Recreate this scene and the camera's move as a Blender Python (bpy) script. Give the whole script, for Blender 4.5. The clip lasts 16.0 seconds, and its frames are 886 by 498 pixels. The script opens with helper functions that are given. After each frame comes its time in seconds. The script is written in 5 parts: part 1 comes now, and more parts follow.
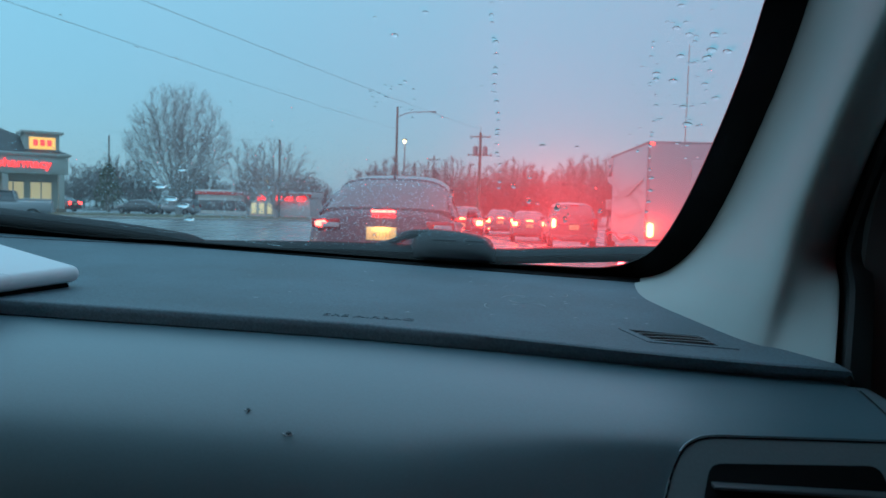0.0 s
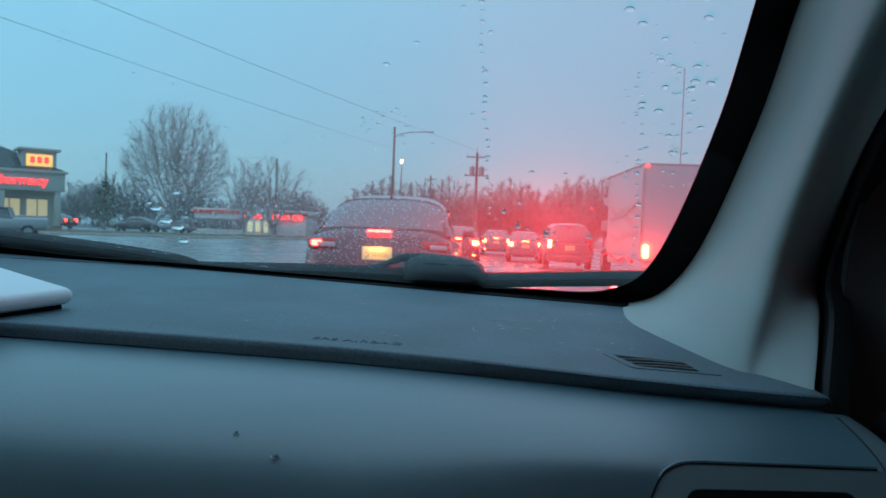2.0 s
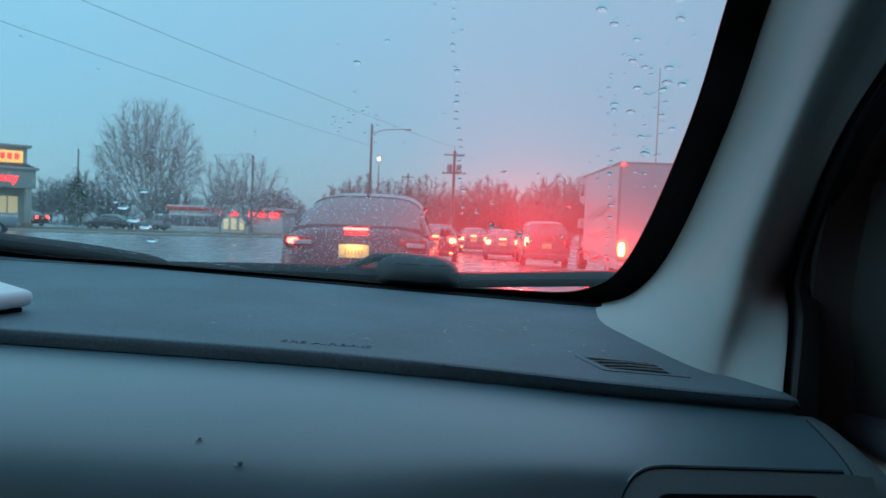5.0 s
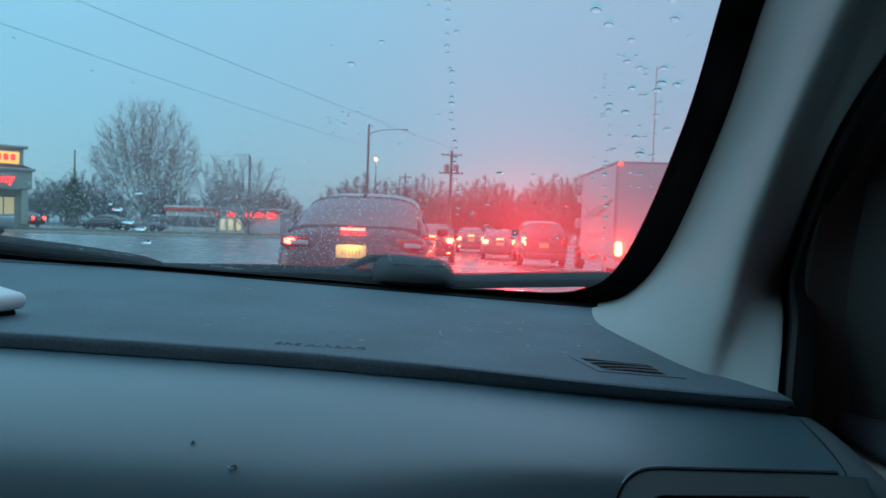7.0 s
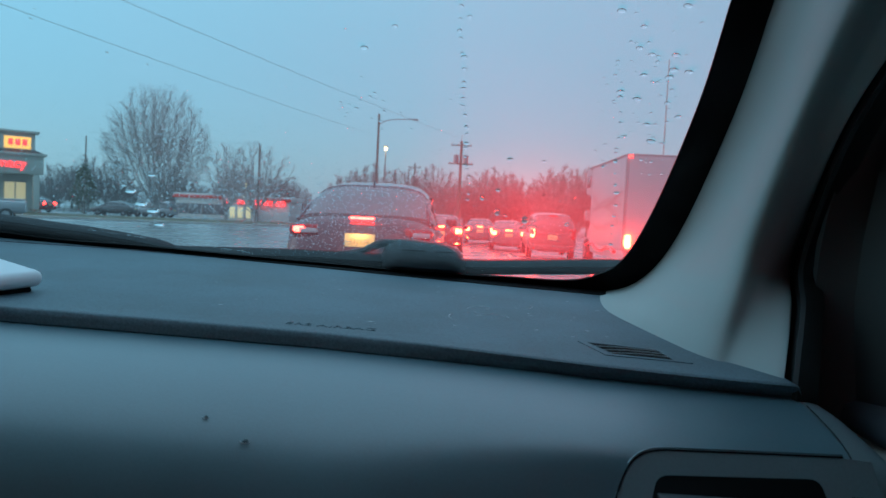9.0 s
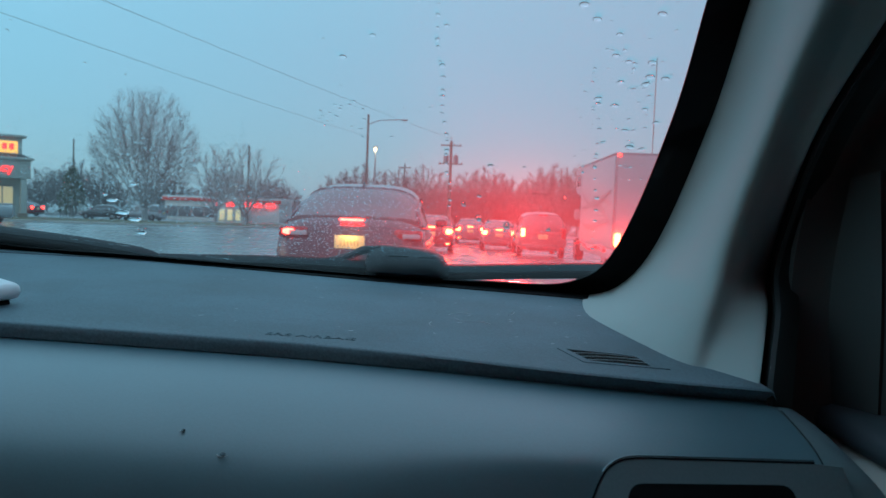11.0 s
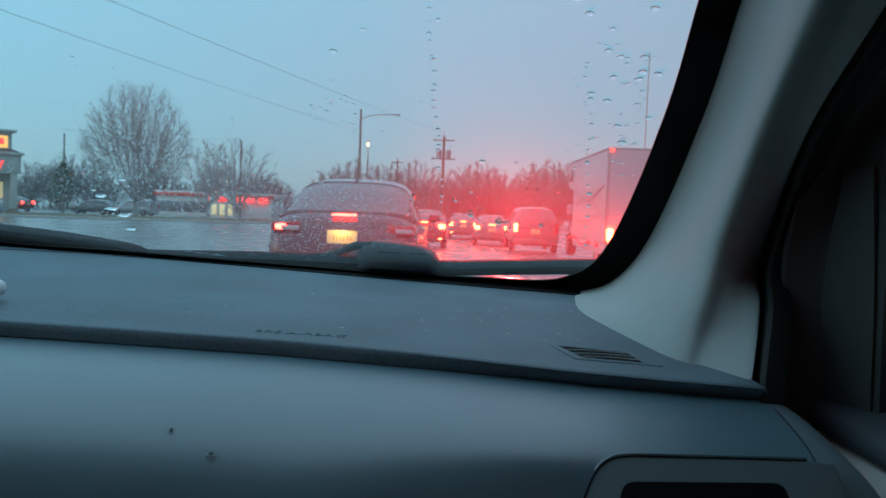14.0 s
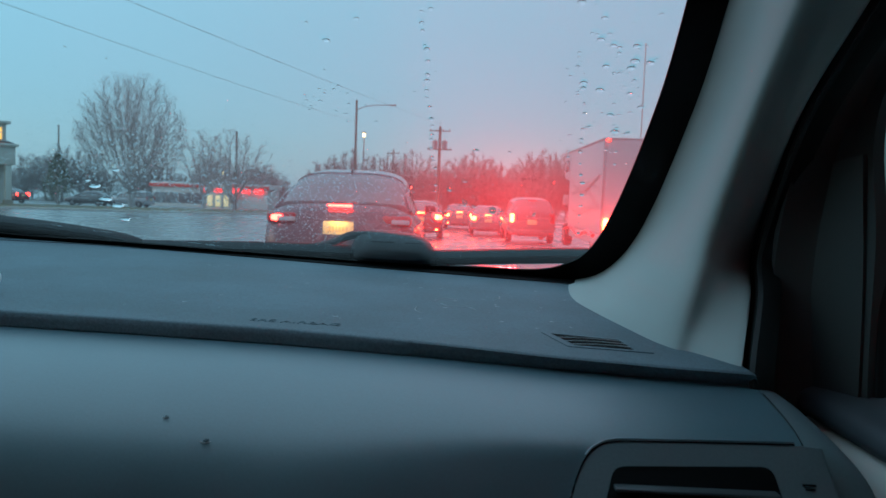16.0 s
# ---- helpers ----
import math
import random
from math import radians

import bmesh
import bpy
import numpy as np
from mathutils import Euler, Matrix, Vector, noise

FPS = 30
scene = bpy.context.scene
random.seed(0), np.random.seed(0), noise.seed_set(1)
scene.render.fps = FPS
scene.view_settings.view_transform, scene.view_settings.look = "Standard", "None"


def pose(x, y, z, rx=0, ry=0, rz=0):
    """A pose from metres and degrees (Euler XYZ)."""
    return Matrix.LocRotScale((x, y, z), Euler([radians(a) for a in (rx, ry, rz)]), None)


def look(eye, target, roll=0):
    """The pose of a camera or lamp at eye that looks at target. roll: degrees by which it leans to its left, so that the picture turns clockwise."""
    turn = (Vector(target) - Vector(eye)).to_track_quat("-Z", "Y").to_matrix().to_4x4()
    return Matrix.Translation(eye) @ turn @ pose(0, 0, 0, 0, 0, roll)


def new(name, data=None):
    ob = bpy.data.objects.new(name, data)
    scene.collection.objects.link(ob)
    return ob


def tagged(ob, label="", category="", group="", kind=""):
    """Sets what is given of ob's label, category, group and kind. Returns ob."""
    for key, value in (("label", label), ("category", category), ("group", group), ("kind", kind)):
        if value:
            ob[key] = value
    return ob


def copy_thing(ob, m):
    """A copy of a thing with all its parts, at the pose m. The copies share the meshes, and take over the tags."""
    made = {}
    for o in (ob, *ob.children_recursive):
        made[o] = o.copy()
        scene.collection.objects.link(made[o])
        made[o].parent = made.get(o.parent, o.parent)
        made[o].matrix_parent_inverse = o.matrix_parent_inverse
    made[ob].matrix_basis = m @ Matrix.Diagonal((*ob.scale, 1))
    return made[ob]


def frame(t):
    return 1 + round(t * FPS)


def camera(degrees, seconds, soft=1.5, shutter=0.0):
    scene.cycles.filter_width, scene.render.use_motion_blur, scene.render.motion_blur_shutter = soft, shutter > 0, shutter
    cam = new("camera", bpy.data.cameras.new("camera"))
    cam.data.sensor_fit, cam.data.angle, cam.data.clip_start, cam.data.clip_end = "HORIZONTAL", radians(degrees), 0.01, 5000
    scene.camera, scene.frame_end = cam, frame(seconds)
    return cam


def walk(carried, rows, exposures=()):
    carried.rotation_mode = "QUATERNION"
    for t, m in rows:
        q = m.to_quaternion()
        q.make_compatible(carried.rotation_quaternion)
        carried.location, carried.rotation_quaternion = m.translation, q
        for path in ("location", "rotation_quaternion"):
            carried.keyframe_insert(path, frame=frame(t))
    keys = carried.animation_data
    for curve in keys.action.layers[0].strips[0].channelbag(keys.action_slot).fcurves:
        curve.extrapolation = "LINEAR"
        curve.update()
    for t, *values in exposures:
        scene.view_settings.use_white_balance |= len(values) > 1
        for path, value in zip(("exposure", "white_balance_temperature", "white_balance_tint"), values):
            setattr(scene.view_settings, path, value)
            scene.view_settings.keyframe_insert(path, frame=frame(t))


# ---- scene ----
# ---------- camera and walk ----------
cam = camera(62, 16.0)
cam.data.dof.use_dof, cam.data.dof.focus_distance, cam.data.dof.aperture_fstop = True, 0.80, 15.0    # focused on the dashboard and the wet glass
PATH = [
    (0.0, pose(-0.0256, 0.0094, 1.1852, 86.40, -1.64, 4.01)),
    (0.5, pose(-0.0216, 0.0064, 1.1855, 86.84, -1.83, 4.19)),
    (1.0, pose(-0.0270, -0.0098, 1.1838, 88.28, -2.06, 3.90)),
    (1.5, pose(-0.0217, -0.0043, 1.1885, 88.20, -2.23, 3.94)),
    (2.0, pose(-0.0187, -0.0010, 1.1908, 87.94, -2.06, 3.73)),
    (2.5, pose(-0.0145, -0.0019, 1.1948, 87.82, -1.92, 3.40)),
    (3.0, pose(-0.0101, -0.0017, 1.1970, 87.78, -1.77, 3.16)),
    (3.5, pose(-0.0083, 0.0022, 1.1970, 87.87, -1.79, 2.87)),
    (4.0, pose(-0.0117, 0.0090, 1.1933, 87.93, -1.99, 2.28)),
    (4.5, pose(-0.0135, 0.0062, 1.1936, 87.83, -2.17, 2.03)),
    (7.0, pose(-0.0113, 0.0075, 1.1950, 87.83, -2.01, 1.77)),
    (7.5, pose(-0.0095, 0.0049, 1.1970, 87.74, -2.05, 1.99)),
    (8.0, pose(-0.0111, 0.0028, 1.1945, 87.76, -2.18, 2.16)),
    (8.5, pose(-0.0091, -0.0038, 1.1970, 87.67, -2.32, 2.63)),
    (9.0, pose(-0.0124, 0.0023, 1.1891, 87.07, -2.75, 2.46)),
    (11.5, pose(-0.0010, 0.0004, 1.1983, 87.12, -2.07, 1.50)),
    (12.0, pose(-0.0008, 0.0016, 1.1990, 87.14, -2.05, 1.36)),
    (12.5, pose(-0.0000, 0.0000, 1.2000, 87.20, -2.00, 1.40)),
    (13.0, pose(-0.0019, 0.0063, 1.1972, 87.08, -2.17, 1.33)),
    (13.5, pose(-0.0025, 0.0060, 1.1979, 86.88, -2.20, 0.95)),
    (14.0, pose(-0.0015, 0.0054, 1.1977, 86.74, -2.18, 1.17)),
    (14.5, pose(-0.0001, 0.0019, 1.1977, 86.14, -2.03, 1.17)),
    (15.0, pose(0.0075, 0.0048, 1.2021, 85.56, -1.77, 0.86)),
    (15.5, pose(0.0028, 0.0044, 1.1990, 85.68, -2.02, 0.66)),
    (16.0, pose(0.0013, 0.0019, 1.1964, 86.03, -2.05, 0.88)),
]
# the camera starts out with a slightly cooler balance
walk(cam, PATH, [(0.0, 0.0, 6100, 8.5), (4.5, 0.0, 6120, 8.5), (9.0, 0.0, 6150, 8.5), (11.5, 0.0, 6300, 9), (13.5, 0.0, 6500, 10), (16.0, 0.0, 6450, 10)])

# ---------- world and light: overcast dusk in rain ----------
world = bpy.data.worlds.new("overcast_dusk")
scene.world = world
world.use_nodes = True
wn, wl = world.node_tree.nodes, world.node_tree.links
wn.clear()
w_out = wn.new("ShaderNodeOutputWorld")
w_bg = wn.new("ShaderNodeBackground")
w_sky = wn.new("ShaderNodeTexSky")
w_sky.sky_type = "NISHITA"
w_sky.sun_disc = False
w_sky.sun_elevation = radians(21)
w_sky.sun_rotation = radians(241)
w_co = wn.new("ShaderNodeTexCoord")
w_sep = wn.new("ShaderNodeSeparateXYZ")
w_ramp = wn.new("ShaderNodeValToRGB")
w_ramp.color_ramp.elements[0].position, w_ramp.color_ramp.elements[0].color = 0.0, (0.134, 0.328, 0.447, 1)
w_ramp.color_ramp.elements[1].position, w_ramp.color_ramp.elements[1].color = 1.0, (0.64, 1.10, 1.40, 1)
w_low = w_ramp.color_ramp.elements.new(0.3)
w_low.color = (0.214, 0.525, 0.68, 1)
w_mix = wn.new("ShaderNodeMix")
w_mix.data_type = "RGBA"
w_mix.inputs[0].default_value = 0.03
wl.new(w_co.outputs["Generated"], w_sep.inputs[0])
wl.new(w_sep.outputs["Z"], w_ramp.inputs[0])
wl.new(w_ramp.outputs[0], w_mix.inputs[6])
wl.new(w_sky.outputs[0], w_mix.inputs[7])
w_side = wn.new("ShaderNodeMapRange")
w_side.inputs["From Min"].default_value, w_side.inputs["From Max"].default_value = -0.9, 0.6
w_side.inputs["To Min"].default_value, w_side.inputs["To Max"].default_value = 1.30, 0.69
wl.new(w_sep.outputs["X"], w_side.inputs["Value"])
wl.new(w_side.outputs[0], w_bg.inputs[1])
wl.new(w_mix.outputs[2], w_bg.inputs[0])
wl.new(w_bg.outputs[0], w_out.inputs[0])
sun = new("sun", bpy.data.lights.new("sun", "SUN"))
sun.data.energy, sun.data.angle, sun.data.color = 0.25, radians(40), (0.75, 0.9, 1.0)
sun.matrix_world = look((-100, -55, 46), (0, 0, 0))


# ---------- helpers ----------
def thing(name, at=(0, 0, 0), turn=0.0, label="", category="", group="", kind=""):
    ob = new(name)
    ob.empty_display_size = 0.1
    ob.matrix_world = pose(*at, 0, 0, turn)
    return tagged(ob, label, category, group, kind)


def finish(bm, name, smooth=40):
    bmesh.ops.recalc_face_normals(bm, faces=bm.faces[:])
    me = bpy.data.meshes.new(name)
    bm.to_mesh(me)
    bm.free()
    if smooth:
        me.shade_smooth()
        me.set_sharp_from_angle(angle=radians(smooth))
    return me


def part(name, bm, material, parent=None, label="", smooth=40):
    ob = new(name, finish(bm, name, smooth))
    ob.data.materials.append(material)
    if parent:
        ob.parent = parent
    if label:
        ob["label"] = label
    return ob


def box(size, at=(0, 0, 0), bevel=0.0, m=None, seg=2, bm=None):
    tmp = bmesh.new()
    bmesh.ops.create_cube(tmp, size=1.0)
    bmesh.ops.scale(tmp, vec=size, verts=tmp.verts)
    if bevel:
        bmesh.ops.bevel(tmp, geom=tmp.edges[:], offset=bevel, segments=seg, affect="EDGES", profile=0.5)
    bmesh.ops.transform(tmp, matrix=Matrix.Translation(at) @ (m or Matrix()), verts=tmp.verts)
    return merge(tmp, bm)


def merge(tmp, bm):
    if bm is None:
        return tmp
    me = bpy.data.meshes.new("tmp")
    tmp.to_mesh(me)
    tmp.free()
    bm.from_mesh(me)
    bpy.data.meshes.remove(me)
    return bm


def cyl(r, h, at=(0, 0, 0), r2=None, m=None, seg=24, bevel=0.0, bm=None):
    tmp = bmesh.new()
    bmesh.ops.create_cone(tmp, cap_ends=True, segments=seg, radius1=r, radius2=r if r2 is None else r2, depth=h)
    if bevel:
        es = [e for e in tmp.edges if e.calc_face_angle(0) > 1.0]
        bmesh.ops.bevel(tmp, geom=es, offset=bevel, segments=2, affect="EDGES")
    bmesh.ops.transform(tmp, matrix=Matrix.Translation(at) @ (m or Matrix()), verts=tmp.verts)
    return merge(tmp, bm)


def catmull(pts, n):
    """A smooth line through pts, with n steps between each two."""
    P = [Vector(p) for p in pts]
    P = [2 * P[0] - P[1]] + P + [2 * P[-1] - P[-2]]
    out = []
    for i in range(1, len(P) - 2):
        a, b, c, d = P[i - 1:i + 3]
        for k in range(n):
            t = k / n
            out.append(0.5 * (2 * b + (c - a) * t + (2 * a - 5 * b + 4 * c - d) * t * t + (3 * b - a - 3 * c + d) * t ** 3))
    return out + [P[-2]]


def tube(pts, r, seg=8, r_end=None, bm=None, cap=True):
    bm = bm or bmesh.new()
    pts = [Vector(p) for p in pts]
    rings = []
    for i, p in enumerate(pts):
        d = (pts[min(i + 1, len(pts) - 1)] - pts[max(i - 1, 0)]).normalized()
        up = Vector((0, 0, 1)) if abs(d.z) < 0.95 else Vector((1, 0, 0))
        a = d.cross(up).normalized()
        b = a.cross(d)
        f = i / (len(pts) - 1)
        rr = r + ((r if r_end is None else r_end) - r) * f
        rings.append([bm.verts.new(p + rr * (math.cos(t) * a + math.sin(t) * b)) for t in (2 * math.pi * k / seg for k in range(seg))])
    for q, s in zip(rings, rings[1:]):
        for k in range(seg):
            bm.faces.new((q[k], q[(k + 1) % seg], s[(k + 1) % seg], s[k]))
    if cap and seg > 2:
        bm.faces.new(rings[0][::-1])
        bm.faces.new(rings[-1])
    return bm


def sheet(rows):
    """A surface through rows of points."""
    bm = bmesh.new()
    vs = [[bm.verts.new(p) for p in r] for r in rows]
    for a, b in zip(vs, vs[1:]):
        for k in range(len(a) - 1):
            bm.faces.new((a[k], a[k + 1], b[k + 1], b[k]))
    return bm


def thicken(bm, t, out=(0, 0, 1)):
    """Gives an open sheet a thickness t behind the side that looks along out."""
    bmesh.ops.recalc_face_normals(bm, faces=bm.faces[:])
    bm.normal_update()
    mean = sum((f.normal * f.calc_area() for f in bm.faces), Vector())
    if mean.dot(Vector(out)) < 0:
        bmesh.ops.reverse_faces(bm, faces=bm.faces[:])
    bm.normal_update()
    front, rim = bm.faces[:], [e for e in bm.edges if e.is_boundary]
    back = {v: bm.verts.new(v.co - v.normal * t) for v in bm.verts[:]}
    for f in front:
        bm.faces.new([back[v] for v in reversed(f.verts)])
    for e in rim:
        a, b = e.verts
        bm.faces.new((a, b, back[b], back[a]))
    return bm


def loft(rings, bm=None):
    bm = bm or bmesh.new()
    vs = [[bm.verts.new(p) for p in r] for r in rings]
    n = len(vs[0])
    for a, b in zip(vs, vs[1:]):
        for k in range(n):
            bm.faces.new((a[k], a[(k + 1) % n], b[(k + 1) % n], b[k]))
    bm.faces.new(vs[0][::-1])
    bm.faces.new(vs[-1])
    return bm


def lerp(x, table):
    if x <= table[0][0]:
        return table[0][1]
    for (x0, v0), (x1, v1) in zip(table, table[1:]):
        if x <= x1:
            return v0 + (v1 - v0) * (x - x0) / (x1 - x0)
    return table[-1][1]


def text_mesh(words, size, depth=0.0):
    cu = bpy.data.curves.new("words", "FONT")
    cu.body, cu.size, cu.extrude, cu.align_x, cu.align_y = words, size, depth, "CENTER", "CENTER"
    tmp = bpy.data.objects.new("words", cu)
    me = bpy.data.meshes.new_from_object(tmp)
    bpy.data.objects.remove(tmp)
    bpy.data.curves.remove(cu)
    bm = bmesh.new()
    bm.from_mesh(me)
    bpy.data.meshes.remove(me)
    return bm


# ---------- materials ----------
def mat(name, color, rough=0.6, metal=0.0, vary=0.15, scale=8.0, fine=120.0, bump=0.1, coat=0.0, spec=0.5, rough_vary=0.1, coat_ior=1.5, grain=0.0):
    m = bpy.data.materials.new(name)
    m.use_nodes = True
    n, l = m.node_tree.nodes, m.node_tree.links
    b = n["Principled BSDF"]
    co = n.new("ShaderNodeTexCoord")
    big, small = n.new("ShaderNodeTexNoise"), n.new("ShaderNodeTexNoise")
    big.inputs["Scale"].default_value, small.inputs["Scale"].default_value = scale, fine
    big.inputs["Detail"].default_value, small.inputs["Detail"].default_value = 5, 3
    l.new(co.outputs["Object"], big.inputs["Vector"])
    l.new(co.outputs["Object"], small.inputs["Vector"])
    mix = n.new("ShaderNodeMix")
    mix.data_type = "RGBA"
    mix.inputs[6].default_value = (*[c * (1 - vary) for c in color], 1)
    mix.inputs[7].default_value = (*[min(1, c * (1 + vary)) for c in color], 1)
    l.new(big.outputs["Fac"], mix.inputs[0])
    col = mix.outputs[2]
    if grain:
        gm, hv = n.new("ShaderNodeMapRange"), n.new("ShaderNodeHueSaturation")
        gm.inputs["From Min"].default_value, gm.inputs["From Max"].default_value = 0.3, 0.7
        gm.inputs["To Min"].default_value, gm.inputs["To Max"].default_value = 1 - grain, 1 + grain
        l.new(small.outputs["Fac"], gm.inputs["Value"])
        l.new(gm.outputs[0], hv.inputs["Value"])
        l.new(col, hv.inputs["Color"])
        col = hv.outputs[0]
    l.new(col, b.inputs["Base Color"])
    rr = n.new("ShaderNodeMapRange")
    rr.inputs["To Min"].default_value, rr.inputs["To Max"].default_value = max(0.02, rough - rough_vary), min(1, rough + rough_vary)
    l.new(big.outputs["Fac"], rr.inputs["Value"])
    l.new(rr.outputs[0], b.inputs["Roughness"])
    b.inputs["Metallic"].default_value = metal
    b.inputs["Coat Weight"].default_value = coat
    b.inputs["Coat IOR"].default_value = coat_ior
    b.inputs["Coat Roughness"].default_value = max(0.03, rough - 0.06) if rough > 0.3 else 0.05
    b.inputs["Specular IOR Level"].default_value = spec
    if bump:
        bp = n.new("ShaderNodeBump")
        bp.inputs["Strength"].default_value, bp.inputs["Distance"].default_value = bump, 0.3 / fine
        l.new(small.outputs["Fac"], bp.inputs["Height"])
        l.new(bp.outputs[0], b.inputs["Normal"])
    return m


def glow(name, color, strength):
    m = bpy.data.materials.new(name)
    m.use_nodes = True
    b = m.node_tree.nodes["Principled BSDF"]
    b.inputs["Base Color"].default_value = (*color, 1)
    b.inputs["Roughness"].default_value = 0.25
    b.inputs["Emission Color"].default_value = (*color, 1)
    b.inputs["Emission Strength"].default_value = strength
    return m


DASH_TOP = mat("grained_dash_vinyl", (0.096, 0.146, 0.172), 0.62, vary=0.55, scale=9, fine=420, bump=0.6, grain=0.17)
DASH_FACE = mat("smooth_dash_vinyl", (0.072, 0.145, 0.174), 0.46, vary=0.10, scale=14, fine=520, bump=0.14, grain=0.05, coat=1.0, spec=0.5, coat_ior=1.7)
DASH_END = mat("plain_grey_vinyl", (0.128, 0.175, 0.190), 0.55, vary=0.08, scale=14, fine=520, bump=0.15, grain=0.05)
LOUVRE = mat("dark_louvre_plastic", (0.055, 0.070, 0.077), 0.4, scale=14, fine=700, bump=0.1)
DENT_SHADE = mat("dent_shade", (0.034, 0.062, 0.075), 0.7, bump=0)
WIPER_CAP = mat("faded_wiper_plastic", (0.032, 0.039, 0.045), 0.65, vary=0.35, scale=30, fine=500, bump=0.4, spec=0.2)
WIPER_TOP = mat("wet_lit_wiper_rubber", (0.010, 0.016, 0.020), 0.6, vary=0.35, scale=60, fine=500, bump=0.6, spec=0.15)
DOOR_DARK = mat("dark_door_trim", (0.046, 0.055, 0.055), 0.6, scale=14, fine=700, bump=0.2, spec=0.3)
BONNET = mat("dark_wet_bonnet", (0.010, 0.010, 0.012), 0.36, vary=0.15, scale=5, fine=200, bump=0.2, spec=0.5)
LEDGE = mat("dark_ledge_vinyl", (0.055, 0.068, 0.078), 0.5, scale=12, fine=700, bump=0.3)
DARK_PLASTIC = mat("dark_plastic", (0.022, 0.027, 0.03), 0.5, scale=14, fine=700, bump=0.2)
WIPER = mat("matt_black_wiper", (0.006, 0.0065, 0.007), 0.6, scale=30, fine=400, bump=0.2, spec=0.12)
# black of real parts; also fills openings in place of their shade
BLACK = mat("black_parts_and_recess_shade", (0.003, 0.0035, 0.004), 0.8, bump=0, spec=0.1)
FRIT = mat("black_glass_border", (0.003, 0.0035, 0.004), 0.6, bump=0, spec=0.12)
RUBBER = mat("black_rubber", (0.010, 0.0125, 0.013), 0.6, scale=30, fine=400, bump=0.2, spec=0.2)
PILLAR = mat("pale_grey_pillar_cloth", (0.32, 0.385, 0.375), 0.85, vary=0.06, scale=10, fine=900, bump=0.3, spec=0.2)
HEADLINER = mat("pale_headliner_cloth", (0.26, 0.28, 0.27), 0.9, vary=0.08, scale=10, fine=700, bump=0.3)
DOOR_CARD = mat("beige_door_card", (0.66, 0.68, 0.63), 0.6, vary=0.06, scale=9, fine=500, bump=0.2)
WHITE_PLASTIC = mat("white_plastic", (0.78, 0.80, 0.82), 0.3, vary=0.03, scale=12, bump=0.03)
SEAT_CLOTH = mat("dark_seat_cloth", (0.035, 0.04, 0.045), 0.9, vary=0.1, scale=12, fine=500, bump=0.5)
EMBOSS = mat("embossed_mark", (0.080, 0.122, 0.144), 0.62, bump=0)
# pale scuffs and grille fins; also the painted highlight on the dents
PALE_MARK = mat("pale_scuff_and_highlight", (0.38, 0.42, 0.44), 0.8, bump=0)
ASPHALT = mat("wet_asphalt", (0.15, 0.163, 0.168), 0.27, vary=0.2, scale=0.35, fine=60, bump=0.2, rough_vary=0.10)
GRASS = mat("wet_winter_grass", (0.10, 0.095, 0.05), 0.8, vary=0.35, scale=0.5, fine=20, bump=0.6)
PAINT_LINE = mat("worn_road_paint", (0.55, 0.50, 0.36), 0.4, vary=0.25, scale=3, bump=0.1)
CONCRETE = mat("pale_concrete", (0.34, 0.33, 0.31), 0.6, vary=0.15, scale=1.5)
# far paler than wet bark: distance haze is put into the colour
BARK = mat("haze_paled_bark", (0.36, 0.35, 0.345), 0.8, vary=0.3, scale=2.0, fine=30, bump=0.5)
BARK_FAR = mat("far_bark", (0.22, 0.215, 0.215), 0.9, vary=0.25, scale=1.0, fine=20, bump=0)
HEDGE = mat("hedge_leaves", (0.12, 0.15, 0.11), 0.6, vary=0.4, scale=3, fine=30, bump=0.3)
WOOD_POLE = mat("weathered_pole_wood", (0.17, 0.155, 0.14), 0.85, vary=0.25, scale=2, fine=40, bump=0.4)
STEEL = mat("galvanised_steel", (0.30, 0.31, 0.32), 0.45, metal=0.7, vary=0.12, scale=4)
CABLE = mat("black_cable", (0.02, 0.02, 0.022), 0.6, bump=0)
SEDAN_PAINT = mat("dark_plum_car_paint", (0.030, 0.022, 0.034), 0.25, vary=0.1, scale=3, bump=0.02, coat=0.6)
RED_PAINT = mat("dark_red_car_paint", (0.16, 0.012, 0.015), 0.25, vary=0.1, scale=3, bump=0.02, coat=0.6)
WHITE_PAINT = mat("white_car_paint", (0.32, 0.33, 0.345), 0.3, vary=0.06, scale=2, bump=0.02, coat=0.5)
GREY_PAINT = mat("grey_car_paint", (0.09, 0.094, 0.098), 0.3, vary=0.1, scale=3, bump=0.02, coat=0.5)
SWIRL = mat("decal_film", (0.29, 0.26, 0.27), 0.4, vary=0.15, scale=2, bump=0)
TRUCK_BOX = mat("white_truck_panel", (0.34, 0.34, 0.36), 0.4, vary=0.08, scale=1.2, fine=40, bump=0.05)
CAR_GLASS = mat("car_window", (0.09, 0.096, 0.105), 0.22, vary=0.1, bump=0, spec=0.9)
TYRE = mat("tyre", (0.015, 0.015, 0.016), 0.7, scale=30, bump=0.2)
RIM = mat("alloy_rim", (0.35, 0.36, 0.38), 0.3, metal=0.8)
CLEAR_LENS = mat("pale_lamp_lens", (0.45, 0.40, 0.42), 0.15, bump=0)
DULL_RED = mat("unlit_red_lens", (0.34, 0.012, 0.015), 0.15, bump=0)
PLATE = mat("number_plate", (0.80, 0.60, 0.30), 0.4, vary=0.04, scale=20, bump=0.03)
INK = mat("plate_ink", (0.46, 0.33, 0.17), 0.5, bump=0)
